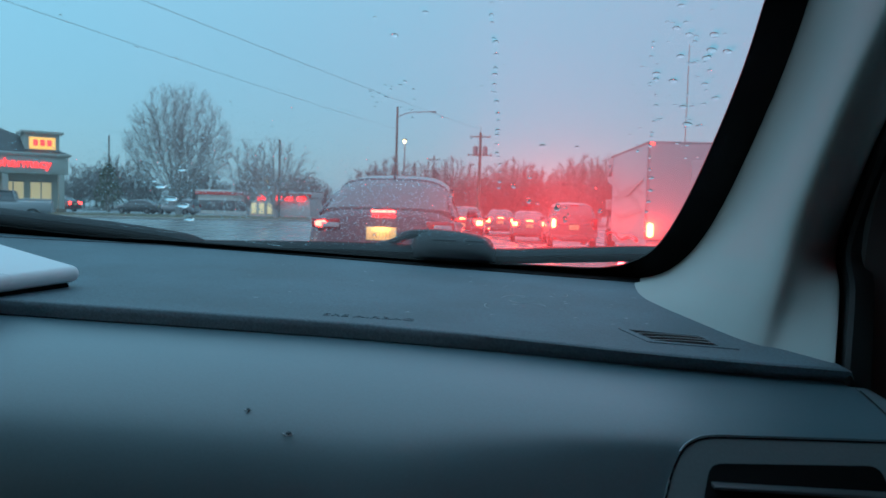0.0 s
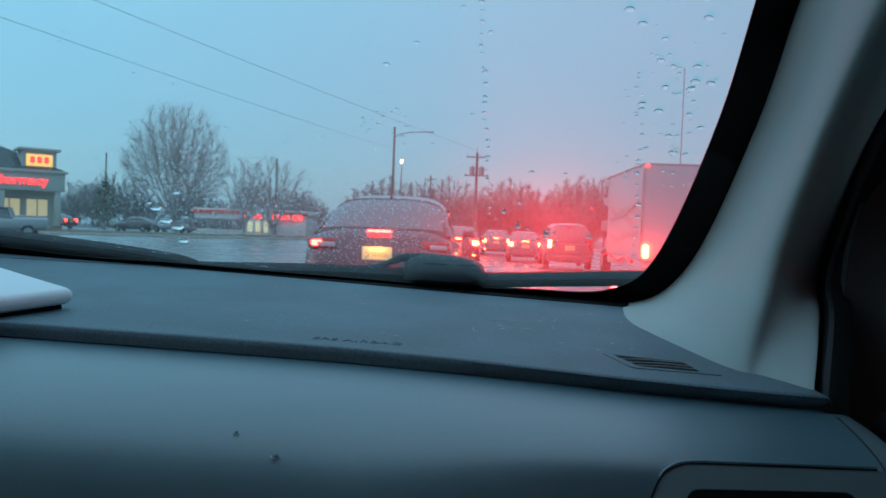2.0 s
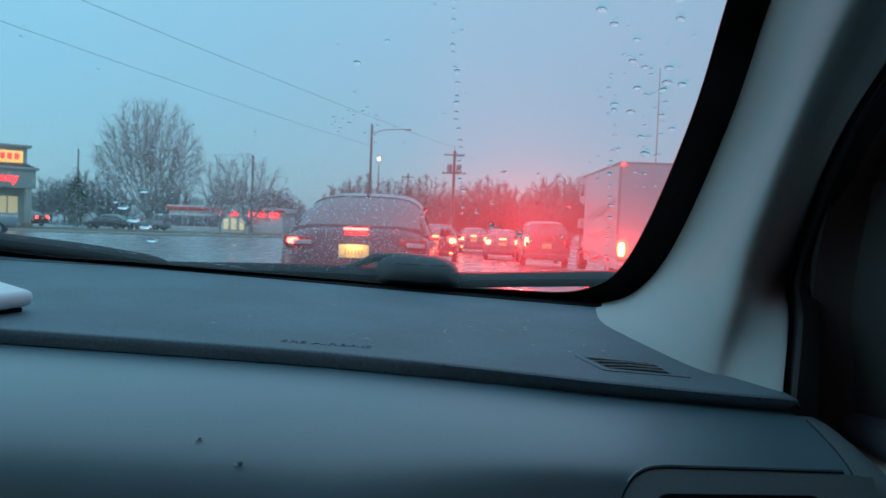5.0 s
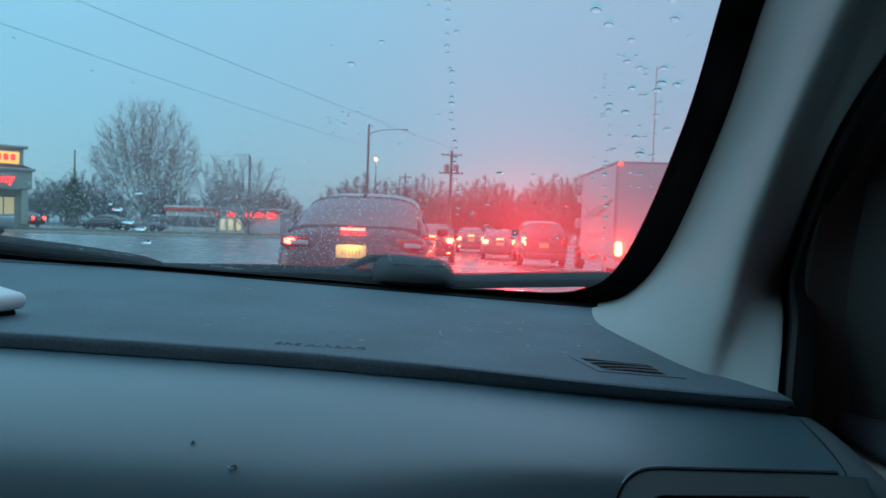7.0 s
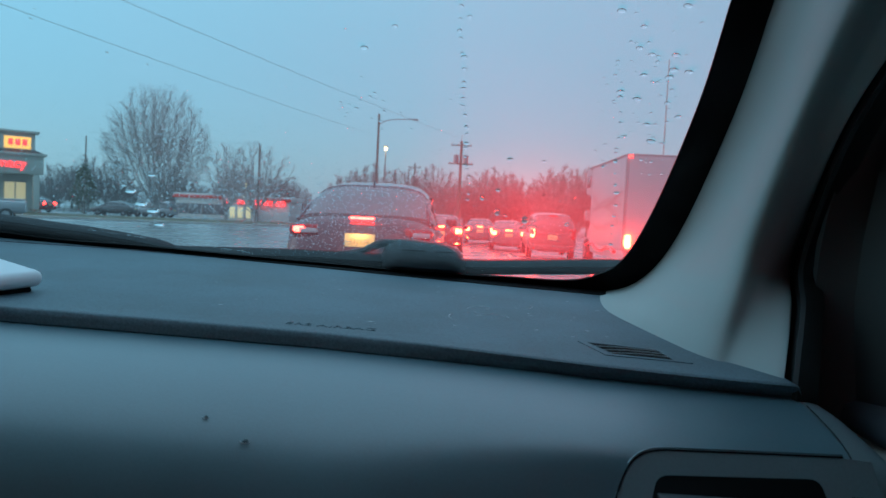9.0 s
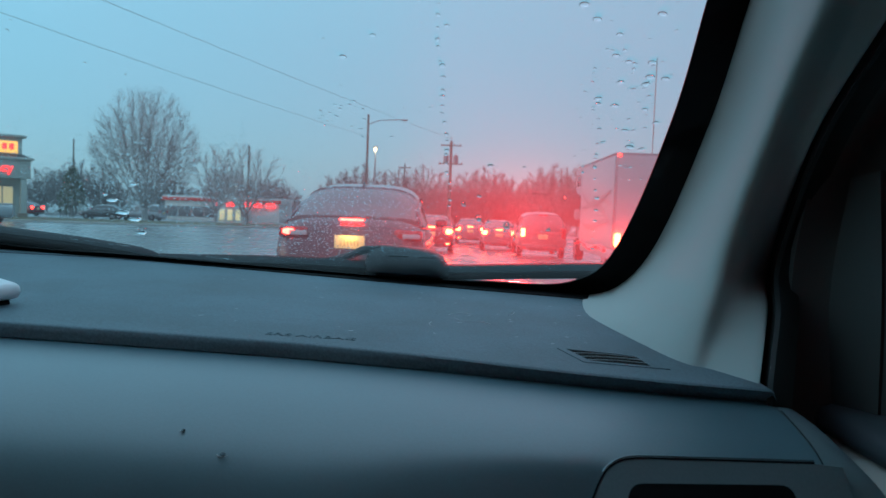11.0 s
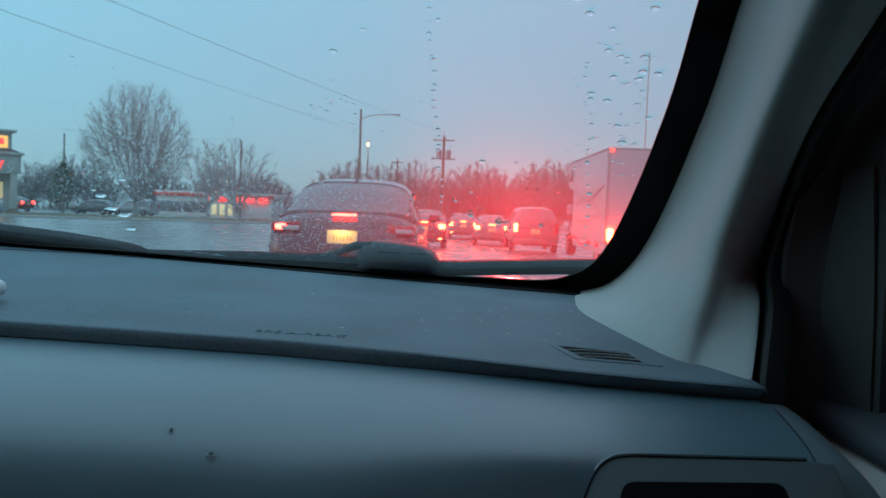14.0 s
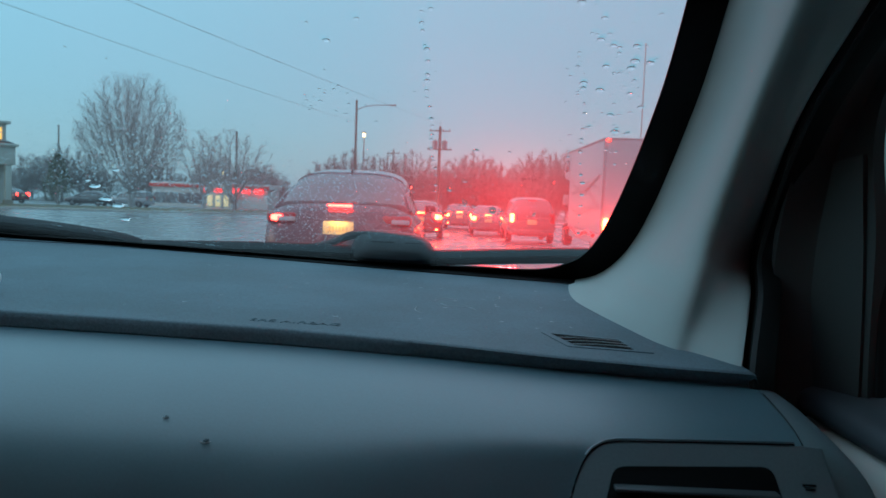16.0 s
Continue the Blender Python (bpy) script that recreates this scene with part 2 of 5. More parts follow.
STUCCO = mat("pale_stucco", (0.50, 0.50, 0.46), 0.8, vary=0.08, scale=1.0, fine=30)
BRICK_WALL = mat("tan_brick", (0.28, 0.22, 0.17), 0.8, vary=0.15, scale=2, fine=12)
ROOF = mat("dark_shingle", (0.055, 0.057, 0.06), 0.7, vary=0.2, scale=2, fine=15, bump=0.3)
STORE_WHITE = mat("white_metal_fascia", (0.60, 0.60, 0.58), 0.5, vary=0.08, scale=1.0)
STORE_RED = mat("red_fascia", (0.66, 0.06, 0.05), 0.45, vary=0.08, scale=1.0)
SHOP_GLASS = mat("shop_glass", (0.14, 0.15, 0.16), 0.1, bump=0)
RED_LAMP = glow("lit_red_lamp", (1.0, 0.03, 0.02), 9.0)
HOT_LAMP = glow("lit_brake_lamp", (1.0, 0.020, 0.013), 50.0)
WARM_LAMP = glow("lit_warm_lamp", (1.0, 0.78, 0.40), 3.0)
FAR_LAMP = glow("lit_bright_brake_lamp", (1.0, 0.026, 0.007), 150.0)
HEADLAMP = glow("lit_headlamp", (1.0, 0.88, 0.62), 12.0)
SIGN_RED = glow("lit_red_sign", (1.0, 0.03, 0.03), 3.0)
SIGN_AMBER = glow("lit_amber_sign", (1.0, 0.52, 0.12), 1.1)
SHOP_LIGHT = glow("lit_shop_interior", (1.0, 0.78, 0.42), 0.30)


def glass_material():
    """Windscreen glass with a thin film of mist, thicker towards the passenger's lower corner."""
    m = bpy.data.materials.new("misted_windscreen")
    m.use_nodes = True
    n, l = m.node_tree.nodes, m.node_tree.links
    n.clear()
    out = n.new("ShaderNodeOutputMaterial")
    clear, film, gloss = n.new("ShaderNodeBsdfTransparent"), n.new("ShaderNodeBsdfTranslucent"), n.new("ShaderNodeBsdfGlossy")
    clear.inputs[0].default_value = (0.97, 0.985, 0.98, 1)
    film.inputs[0].default_value = (0.95, 0.95, 0.95, 1)
    gloss.inputs["Roughness"].default_value = 0.02
    co, dist = n.new("ShaderNodeTexCoord"), n.new("ShaderNodeVectorMath")
    dist.operation = "DISTANCE"
    dist.inputs[1].default_value = (0.165, 0.84, 1.21)
    l.new(co.outputs["Object"], dist.inputs[0])
    mr = n.new("ShaderNodeMapRange")
    mr.interpolation_type = "SMOOTHSTEP"
    mr.inputs["From Min"].default_value, mr.inputs["From Max"].default_value = 0.54, 0.10
    # the minimum over the whole pane also stands in for haze outside
    mr.inputs["To Min"].default_value, mr.inputs["To Max"].default_value = 0.021, 0.028
    l.new(dist.outputs["Value"], mr.inputs["Value"])
    noi = n.new("ShaderNodeTexNoise")
    noi.inputs["Scale"].default_value, noi.inputs["Detail"].default_value = 9, 6
    l.new(co.outputs["Object"], noi.inputs["Vector"])
    nm = n.new("ShaderNodeMapRange")
    nm.inputs["To Min"].default_value, nm.inputs["To Max"].default_value = 0.8, 1.2
    l.new(noi.outputs["Fac"], nm.inputs["Value"])
    mul = n.new("ShaderNodeMath")
    mul.operation = "MULTIPLY"
    l.new(mr.outputs[0], mul.inputs[0])
    l.new(nm.outputs[0], mul.inputs[1])
    # half-wiped droplets: the film is patchy at the scale of millimetres
    fleck = n.new("ShaderNodeTexNoise")
    fleck.inputs["Scale"].default_value, fleck.inputs["Detail"].default_value, fleck.inputs["Distortion"].default_value = 240, 4, 0.8
    l.new(co.outputs["Object"], fleck.inputs["Vector"])
    fm = n.new("ShaderNodeMapRange")
    fm.inputs["From Min"].default_value, fm.inputs["From Max"].default_value = 0.35, 0.72
    fm.inputs["To Min"].default_value, fm.inputs["To Max"].default_value = 0.78, 1.36
    l.new(fleck.outputs["Fac"], fm.inputs["Value"])
    patchy = n.new("ShaderNodeMath")
    patchy.operation = "MULTIPLY"
    l.new(mul.outputs[0], patchy.inputs[0])
    l.new(fm.outputs[0], patchy.inputs[1])
    # water film: bends light by a degree or so, which blooms round the lamps
    wet = n.new("ShaderNodeBsdfRefraction")
    wet.distribution = "GGX"
    wet.inputs["Roughness"].default_value, wet.inputs["IOR"].default_value = 1.0, 1.09
    wm = n.new("ShaderNodeMath")
    wm.operation = "MULTIPLY"
    wm.inputs[1].default_value = 0.055
    l.new(patchy.outputs[0], wm.inputs[0])
    m0, m1, m2 = n.new("ShaderNodeMixShader"), n.new("ShaderNodeMixShader"), n.new("ShaderNodeMixShader")
    l.new(wm.outputs[0], m0.inputs[0])
    l.new(clear.outputs[0], m0.inputs[1])
    l.new(wet.outputs[0], m0.inputs[2])
    l.new(patchy.outputs[0], m1.inputs[0])
    l.new(m0.outputs[0], m1.inputs[1])
    l.new(film.outputs[0], m1.inputs[2])
    m2.inputs[0].default_value = 0.012
    l.new(m1.outputs[0], m2.inputs[1])
    l.new(gloss.outputs[0], m2.inputs[2])
    l.new(m2.outputs[0], out.inputs[0])
    return m


def water_material():
    m = bpy.data.materials.new("rain_water")
    m.use_nodes = True
    b = m.node_tree.nodes["Principled BSDF"]
    b.inputs["Base Color"].default_value = (1, 1, 1, 1)
    b.inputs["Roughness"].default_value = 0.0
    b.inputs["IOR"].default_value = 1.33
    b.inputs["Transmission Weight"].default_value = 1.0
    return m


MIST_GLASS = glass_material()
WATER = water_material()


def tinted_material(name, tint):
    m = bpy.data.materials.new(name)
    m.use_nodes = True
    n, l = m.node_tree.nodes, m.node_tree.links
    n.clear()
    out, mix = n.new("ShaderNodeOutputMaterial"), n.new("ShaderNodeMixShader")
    clear, gloss = n.new("ShaderNodeBsdfTransparent"), n.new("ShaderNodeBsdfGlossy")
    clear.inputs[0].default_value = (*tint, 1)
    gloss.inputs["Roughness"].default_value = 0.03
    mix.inputs[0].default_value = 0.04
    l.new(clear.outputs[0], mix.inputs[1])
    l.new(gloss.outputs[0], mix.inputs[2])
    l.new(mix.outputs[0], out.inputs[0])
    return m


SIDE_GLASS = tinted_material("wet_side_glass", (0.74, 0.77, 0.76))
DOOR_GLASS = tinted_material("wet_door_glass", (0.50, 0.55, 0.53))
REAR_GLASS = tinted_material("dark_rear_glass", (0.15, 0.165, 0.165))


# ---------- the car that carries the camera ----------
def glass_z(x, y):
    return 1.891 - 0.0889 * x - 0.8026 * y


def glass_y(x, z):
    return (1.891 - 0.0889 * x - z) / 0.8026


G_NORMAL = Vector((0.0889, 0.8026, 1.0)).normalized()


def on_glass(x, y, off=0.0):
    return Vector((x, y, glass_z(x, y))) + G_NORMAL * off


def crease_y(x):
    return lerp(x, [(-1.3, 0.50), (-0.9, 0.552), (-0.5, 0.566), (-0.354, 0.567), (-0.24, 0.569), (-0.126, 0.569), (-0.01, 0.557), (0.079, 0.541), (0.158, 0.533), (0.212, 0.531), (0.27, 0.525)])


def lip_under(x):
    """How far the foot of the pad's lip is tucked back under its edge."""
    return lerp(x, [(-0.35, 0.001), (-0.1, 0.001), (0.0, 0.004), (0.08, 0.009), (0.16, 0.012), (0.22, 0.014)])


def base_y(x):
    return lerp(x, [(-1.3, 0.86), (-1.0, 0.98), (-0.66, 1.046), (-0.50, 1.042), (-0.325, 1.019), (-0.16, 0.986), (-0.008, 0.95), (0.14, 0.931), (0.27, 0.90)])


def dash_z(x, y):
    return 1.0697 - 0.03 * x + 0.03 * y


def dash_face(x):
    """The profile of the dashboard's face at x: from under the lip down to the knees."""
    yc, zc = crease_y(x), dash_z(x, crease_y(x))
    zc -= 12 * max(0.0, x - 0.222) ** 2
    w = min(1.0, max(0.0, (x + 0.12) / 0.22))
    w = w * w * (3 - 2 * w)                    # fuller on the driver's side, tighter by the vent
    full = ((0.018, -0.0110), (0.004, -0.0116), (-0.004, -0.0124), (-0.022, -0.0156), (-0.05, -0.0216), (-0.080, -0.0326), (-0.105, -0.0476), (-0.125, -0.0680), (-0.140, -0.096), (-0.150, -0.145), (-0.158, -0.22), (-0.15, -0.33), (-0.10, -0.45))
    tight = ((0.018, -0.0110), (0.004, -0.0116), (-0.004, -0.0124), (-0.022, -0.0150), (-0.05, -0.0195), (-0.076, -0.0255), (-0.094, -0.0345), (-0.104, -0.0500), (-0.117, -0.076), (-0.134, -0.104), (-0.156, -0.15), (-0.15, -0.33), (-0.08, -0.45))
    return [(x, yc + (1 - w) * f[0] + w * t[0], zc + (1 - w) * f[1] + w * t[1]) for f, t in zip(full, tight)]


def rounded(corners, r, n=5):
    """The outline of a four-cornered shape with its corners rounded."""
    out, m = [], len(corners)
    for k in range(m):
        p = Vector(corners[k])
        a, b = (Vector(corners[k - 1]) - p).normalized() * r, (Vector(corners[(k + 1) % m]) - p).normalized() * r
        for i in range(n + 1):
            f = i / n
            q = (p + a) * (1 - f) ** 2 + 2 * p * f * (1 - f) + (p + b) * f * f
            out.append((q.x, q.y))
    return out


def solid_outline(ring, t, y0=0.0):
    """A plate in the x-z plane with that outline and softened front edges."""
    cx, cz = sum(q[0] for q in ring) / len(ring), sum(q[1] for q in ring) / len(ring)
    return loft([[((x - cx) * k + cx, y + y0, (z - cz) * k + cz) for x, z in ring] for y, k in ((t / 2, 1), (-t / 2 + 0.0015, 1), (-t / 2 + 0.0004, 0.992), (-t / 2, 0.98))])


def dashboard():
    d = thing("dashboard", label="dark grey vinyl car dashboard with grained top pad", category="dashboard")
    xs = [-1.28 + 0.02 * i for i in range(78)]
    rows = []
    for x in xs[:-2]:
        yc, yb = crease_y(x), base_y(x) + 0.05
        zc = dash_z(x, yc)
        u = lip_under(x)
        row = [(x, yc + u + 0.012, zc - 0.0145), (x, yc + u - 0.0042, zc - 0.0126), (x, yc + u * 0.85 - 0.0054, zc - 0.0112), (x, yc + u * 0.35 - 0.0048, zc - 0.0055), (x, yc - 0.0034, zc - 0.0014), (x, yc - 0.0024, zc - 0.0004), (x, yc - 0.0008, zc), (x, yc + 0.006, zc)]
        for k in range(1, 13):
            y = yc + 0.006 + (yb - yc - 0.006) * k / 12
            row.append((x, y, dash_z(x, y)))
        rows.append(row)
    for dx, dz in ((0.003, -0.0015), (0.005, -0.006), (0.005, -0.016)):      # the rounded outer end
        rows.append([(q[0] + dx, q[1] + 0.4 * dx, max(min(q[2], q[2] + dz), rows[-1][k][2] - 0.02)) for k, q in enumerate(row)])
    part("top_pad", thicken(sheet(rows), 0.004, (0, -0.3, 1)), DASH_TOP, d, "grained dark top pad with a rolled front lip")
    def column(x, lean):                       # one profile across the face; lean slants the joint to the end cap
        n = len(catmull(dash_face(x), 3))
        return [catmull(dash_face(x + lean * min(1.0, max(0.0, (i - 5) / 13)) ** 1.3), 3)[i] for i in range(n)]
    part("face_panel", thicken(sheet([column(x, 0) for x in xs if x < 0.195] + [column(0.203, -0.001), column(0.213, -0.002), column(0.2245, -0.004)]), 0.003, (0, -1, 1)), DASH_FACE, d, "smooth dark curved face panel")
    part("end_cap", thicken(sheet([column(x, l) for x, l in ((0.2250, -0.004), (0.2285, -0.003), (0.232, -0.002), (0.236, -0.001), (0.241, 0), (0.247, 0), (0.253, 0), (0.258, 0))]), 0.003, (0, -1, 1)), DASH_END, d, "plain grey end cap")
    foot = catmull([(-1.20, 0.96), (-0.90, 1.03), (-0.655, 1.041), (-0.566, 1.028), (-0.396, 1.003), (-0.235, 0.980), (-0.082, 0.957), (0.064, 0.941), (0.131, 0.934), (0.17, 0.925)], 5)
    part("foot_gasket", thicken(sheet([[(q[0], q[1] + dy, dash_z(q[0], q[1] + dy) + dz) for dy, dz in ((0, -0.001), (0.0012, 0.0014), (0.004, 0.002), (0.06, 0.002))] for q in foot]), 0.001), FRIT, d, "black gasket between the pad and the glass")
    words = text_mesh("SRS AIRBAG", 0.0125, 0.0002)
    bmesh.ops.scale(words, vec=(1.13, 1.0, 1), verts=words.verts)
    tilt = Matrix.Rotation(radians(1.5), 4, "Z") @ Matrix.Rotation(math.atan(0.03), 4, "Y") @ Matrix.Rotation(math.atan(0.03), 4, "X")
    bmesh.ops.transform(words, matrix=Matrix.Translation((-0.124, 0.594, dash_z(-0.124, 0.594) + 0.0001)) @ tilt, verts=words.verts)
    part("lettering", words, EMBOSS, d, "moulded airbag lettering", 0)
    # the demister grille near the pillar
    bm = bmesh.new()
    frame_o = [(0.079, 0.618), (0.150, 0.609), (0.160, 0.568), (0.094, 0.572)]
    slot = [(0.086, 0.614), (0.141, 0.606), (0.146, 0.572), (0.100, 0.576)]
    vo = [bm.verts.new((x, y, dash_z(x, y) + 0.0006)) for x, y in frame_o]
    vi = [bm.verts.new((x, y, dash_z(x, y) + 0.0010)) for x, y in slot]
    for k in range(4):
        bm.faces.new((vo[k], vo[(k + 1) % 4], vi[(k + 1) % 4], vi[k]))
    g = part("demister_grille", thicken(bm, 0.0012), DASH_TOP, d, "slanted black demister grille")
    # flat black face painted in for the shade inside the slot
    bm = bmesh.new()
    bm.faces.new([bm.verts.new((x, y, dash_z(x, y) + 0.0007)) for x, y in slot])
    part("slot", bm, BLACK, g, "", 0)
    for f, g0 in ((0.10, 0.34), (0.40, 0.64), (0.70, 0.92)):    # slanting fins across the slot
        a = Vector(slot[0]).lerp(Vector(slot[3]), g0)
        b = Vector(slot[1]).lerp(Vector(slot[2]), f)
        pts = [(p.x, p.y, dash_z(p.x, p.y) + 0.0009) for p in (a, a.lerp(b, 0.5) + Vector((0, 0.003)), b)]
        part("slat", tube(catmull(pts, 4), 0.0005, 6), PALE_MARK, g)
    # the round-cornered air vent at the outer end
    outline = [(-0.088, -0.055), (-0.078, 0.000), (-0.073, 0.015), (-0.069, 0.027), (-0.063, 0.039), (-0.056, 0.046), (-0.045, 0.050), (-0.02, 0.051), (0.018, 0.052), (0.063, 0.053)]
    edge = catmull([(x, -0.0048, z) for x, z in outline], 4)
    v = part("vent_surround", solid_outline([(q.x, q.z) for q in edge] + [(0.080, 0.052), (0.084, 0.0), (0.084, -0.055)], 0.012), DASH_END, d, "grey moulded surround of the side air vent")
    v.matrix_world = VENT_M
    # no hollow here: a black plate stands for the shade inside the vent
    part("vent_mouth_shade", solid_outline(rounded([(-0.047, 0.0350), (0.047, 0.0390), (0.054, -0.022), (-0.066, -0.028)], 0.007), 0.006, -0.0036), BLACK, v, "flat black plate for the shade in the vent mouth")
    part("seam", tube([q + Vector((0, -0.0013, 0)) for q in edge], 0.0006, 6), BLACK, v)
    part("bead", tube([q + Vector((0.0, -0.0012, 0.0016)) for q in edge[16:]], 0.0008, 6), DASH_FACE, v, "rolled lower edge of the face panel")
    for k, (z, deep) in enumerate(((0.0235, 0.017), (0.001, 0.015), (-0.018, 0.013))):
        part("louvre", box((0.094 + 0.007 * k, deep, 0.0022), (-0.001 - 0.002 * k, -0.0055, z), 0.0009, Matrix.Rotation(radians(38), 4, "X")), LOUVRE, v, "dark tilting louvre")
    part("vent_tab", box((0.010, 0.008, 0.006), (0.002, -0.011, -0.004), 0.002), DARK_PLASTIC, v)
    for k, w in enumerate((0.0075, 0.0055)):
        part("vent_mark", box((w, 0.0006, 0.0011), (0.066, -0.0064, 0.0285 - 0.0026 * k), 0), BLACK, v, "small moulded mark")
    ends = [min(catmull(dash_face(x), 20), key=lambda q: abs(q.y - y) + (9 if q.z < 0.98 else 0)) + Vector((0, -0.0006, 0.0008)) for x, y in ((0.2247, 0.520), (0.2240, 0.500), (0.2228, 0.475), (0.2212, 0.455), (0.2195, 0.446), (0.2150, 0.4415))]
    part("panel_seam", tube(catmull(ends, 4), 0.00035, 6), BLACK, d)
    # two small pits in the face: shade as a dark disc, highlight as a pale arc
    for x, y, r in ((-0.1800, 0.4686, 0.0014), (-0.1500, 0.4568, 0.0022)):
        at = min(catmull(dash_face(x), 30), key=lambda q: abs(q.y - y) + (9 if q.z < 0.95 else 0))
        lie = Matrix.Translation(at + Vector((0, -0.0004, 0.0008))) @ Matrix.Rotation(radians(26), 4, "X")
        p = part("pit", cyl(r * 0.8, 0.0006, (0, 0, 0), r * 0.5, None, 14), DENT_SHADE, d, "small dark disc for the shade in a dent")
        p.matrix_world = lie
        lip = [(r * 1.5 * math.cos(a), r * 1.15 * math.sin(a) - r * 0.1, -0.0002 + 0.0004 * math.sin(-a)) for a in [math.pi * (1.08 + 0.84 * k / 10) for k in range(11)]]
        part("rim", tube(lip, r * 0.28, 6, r * 0.12), PALE_MARK, p, "pale arc for the highlight on the dent rim")
    line = catmull([(-1.0, 0.92), (-0.80, 0.965), (-0.627, 0.988), (-0.45, 1.010), (-0.279, 0.994), (-0.161, 0.983)], 5)
    part("edge_seam", tube([(q[0], q[1], dash_z(q[0], q[1]) + 0.0004) for q in line], 0.0009, 6), LEDGE, d, "thin seam along the foot of the glass")
    # chalky scuffs on the pad
    rng = random.Random(4)
    for k in range(44):
        x, y = rng.uniform(-0.30, 0.13), rng.uniform(0.60, 0.90)
        if k > 26:
            x, y = rng.gauss(0.03, 0.06), rng.gauss(0.76, 0.05)
        r, n = rng.uniform(0.0004, 0.0014), 6
        bm = bmesh.new()
        bm.faces.new([bm.verts.new((x + r * rng.uniform(0.6, 2.4) * math.cos(6.283 * i / n), y + r * rng.uniform(0.6, 1.6) * math.sin(6.283 * i / n), dash_z(x, y) + 0.0005)) for i in range(n)])
        part("scuff", bm, PALE_MARK, d, "", 0)
    for x, y, r, a0, a1 in ((0.000, 0.735, 0.016, 60, 170), (0.004, 0.735, 0.013, 200, 300), (0.016, 0.700, 0.010, 20, 120), (-0.020, 0.690, 0.012, 150, 250), (0.040, 0.790, 0.014, 300, 380)):
        arc = [(x + r * math.cos(radians(a)), y + 1.6 * r * math.sin(radians(a))) for a in [a0 + (a1 - a0) * k / 9 for k in range(10)]]
        part("scuff", tube([(u, v, dash_z(u, v) + 0.0001) for u, v in arc], 0.0005, 5, 0.0002), PALE_MARK, d, "faint curved scuff")
    return d


VENT_M = pose(0.148, 0.412, 1.011, -40, 0, -1)
dashboard()


def windscreen():
    w = thing("windscreen", label="misted rain-wet windscreen with a black border", category="windscreen", kind="structure")
    # glass
    zs = [1.04, 1.12, 1.20, 1.28, 1.36, 1.44, 1.53, 1.60, 1.66, 1.72]
    rows = [[Vector((x, glass_y(x, z), z)) for x in (-1.30, -1.0, -0.7, -0.4, -0.1, 0.1, 0.27)] for z in zs]
    part("pane", thicken(sheet(rows), 0.004, (0, 1, 1)), MIST_GLASS, w, "misted laminated glass")

    # black border along the passenger pillar and the bottom
    inner = catmull([(-1.20, 0.950), (-0.90, 1.010), (-0.642, 1.020), (-0.477, 1.008), (-0.317, 0.998), (-0.168, 0.988), (-0.084, 0.983), (0.028, 0.970), (0.108, 0.961), (0.146, 0.944), (0.172, 0.910), (0.186, 0.834), (0.192, 0.712), (0.187, 0.615), (0.180, 0.50), (0.17, 0.37)], 6)
    outer = catmull([(-1.24, 0.99), (-0.90, 1.075), (-0.66, 1.09), (-0.50, 1.085), (-0.325, 1.065), (-0.162, 1.035), (-0.085, 1.030), (0.028, 1.02), (0.12, 1.01), (0.195, 1.000), (0.255, 0.955), (0.262, 0.869), (0.240, 0.719), (0.236, 0.612), (0.228, 0.50), (0.22, 0.37)], 6)
    rows = [[on_glass(p.x, p.y, -0.004), on_glass(q.x, q.y, -0.004)] for p, q in zip([v.to_3d() for v in inner], [v.to_3d() for v in outer])]
    part("border", thicken(sheet(rows), 0.002, (0, -1, -1)), FRIT, w, "black ceramic border")
    return w


windscreen()


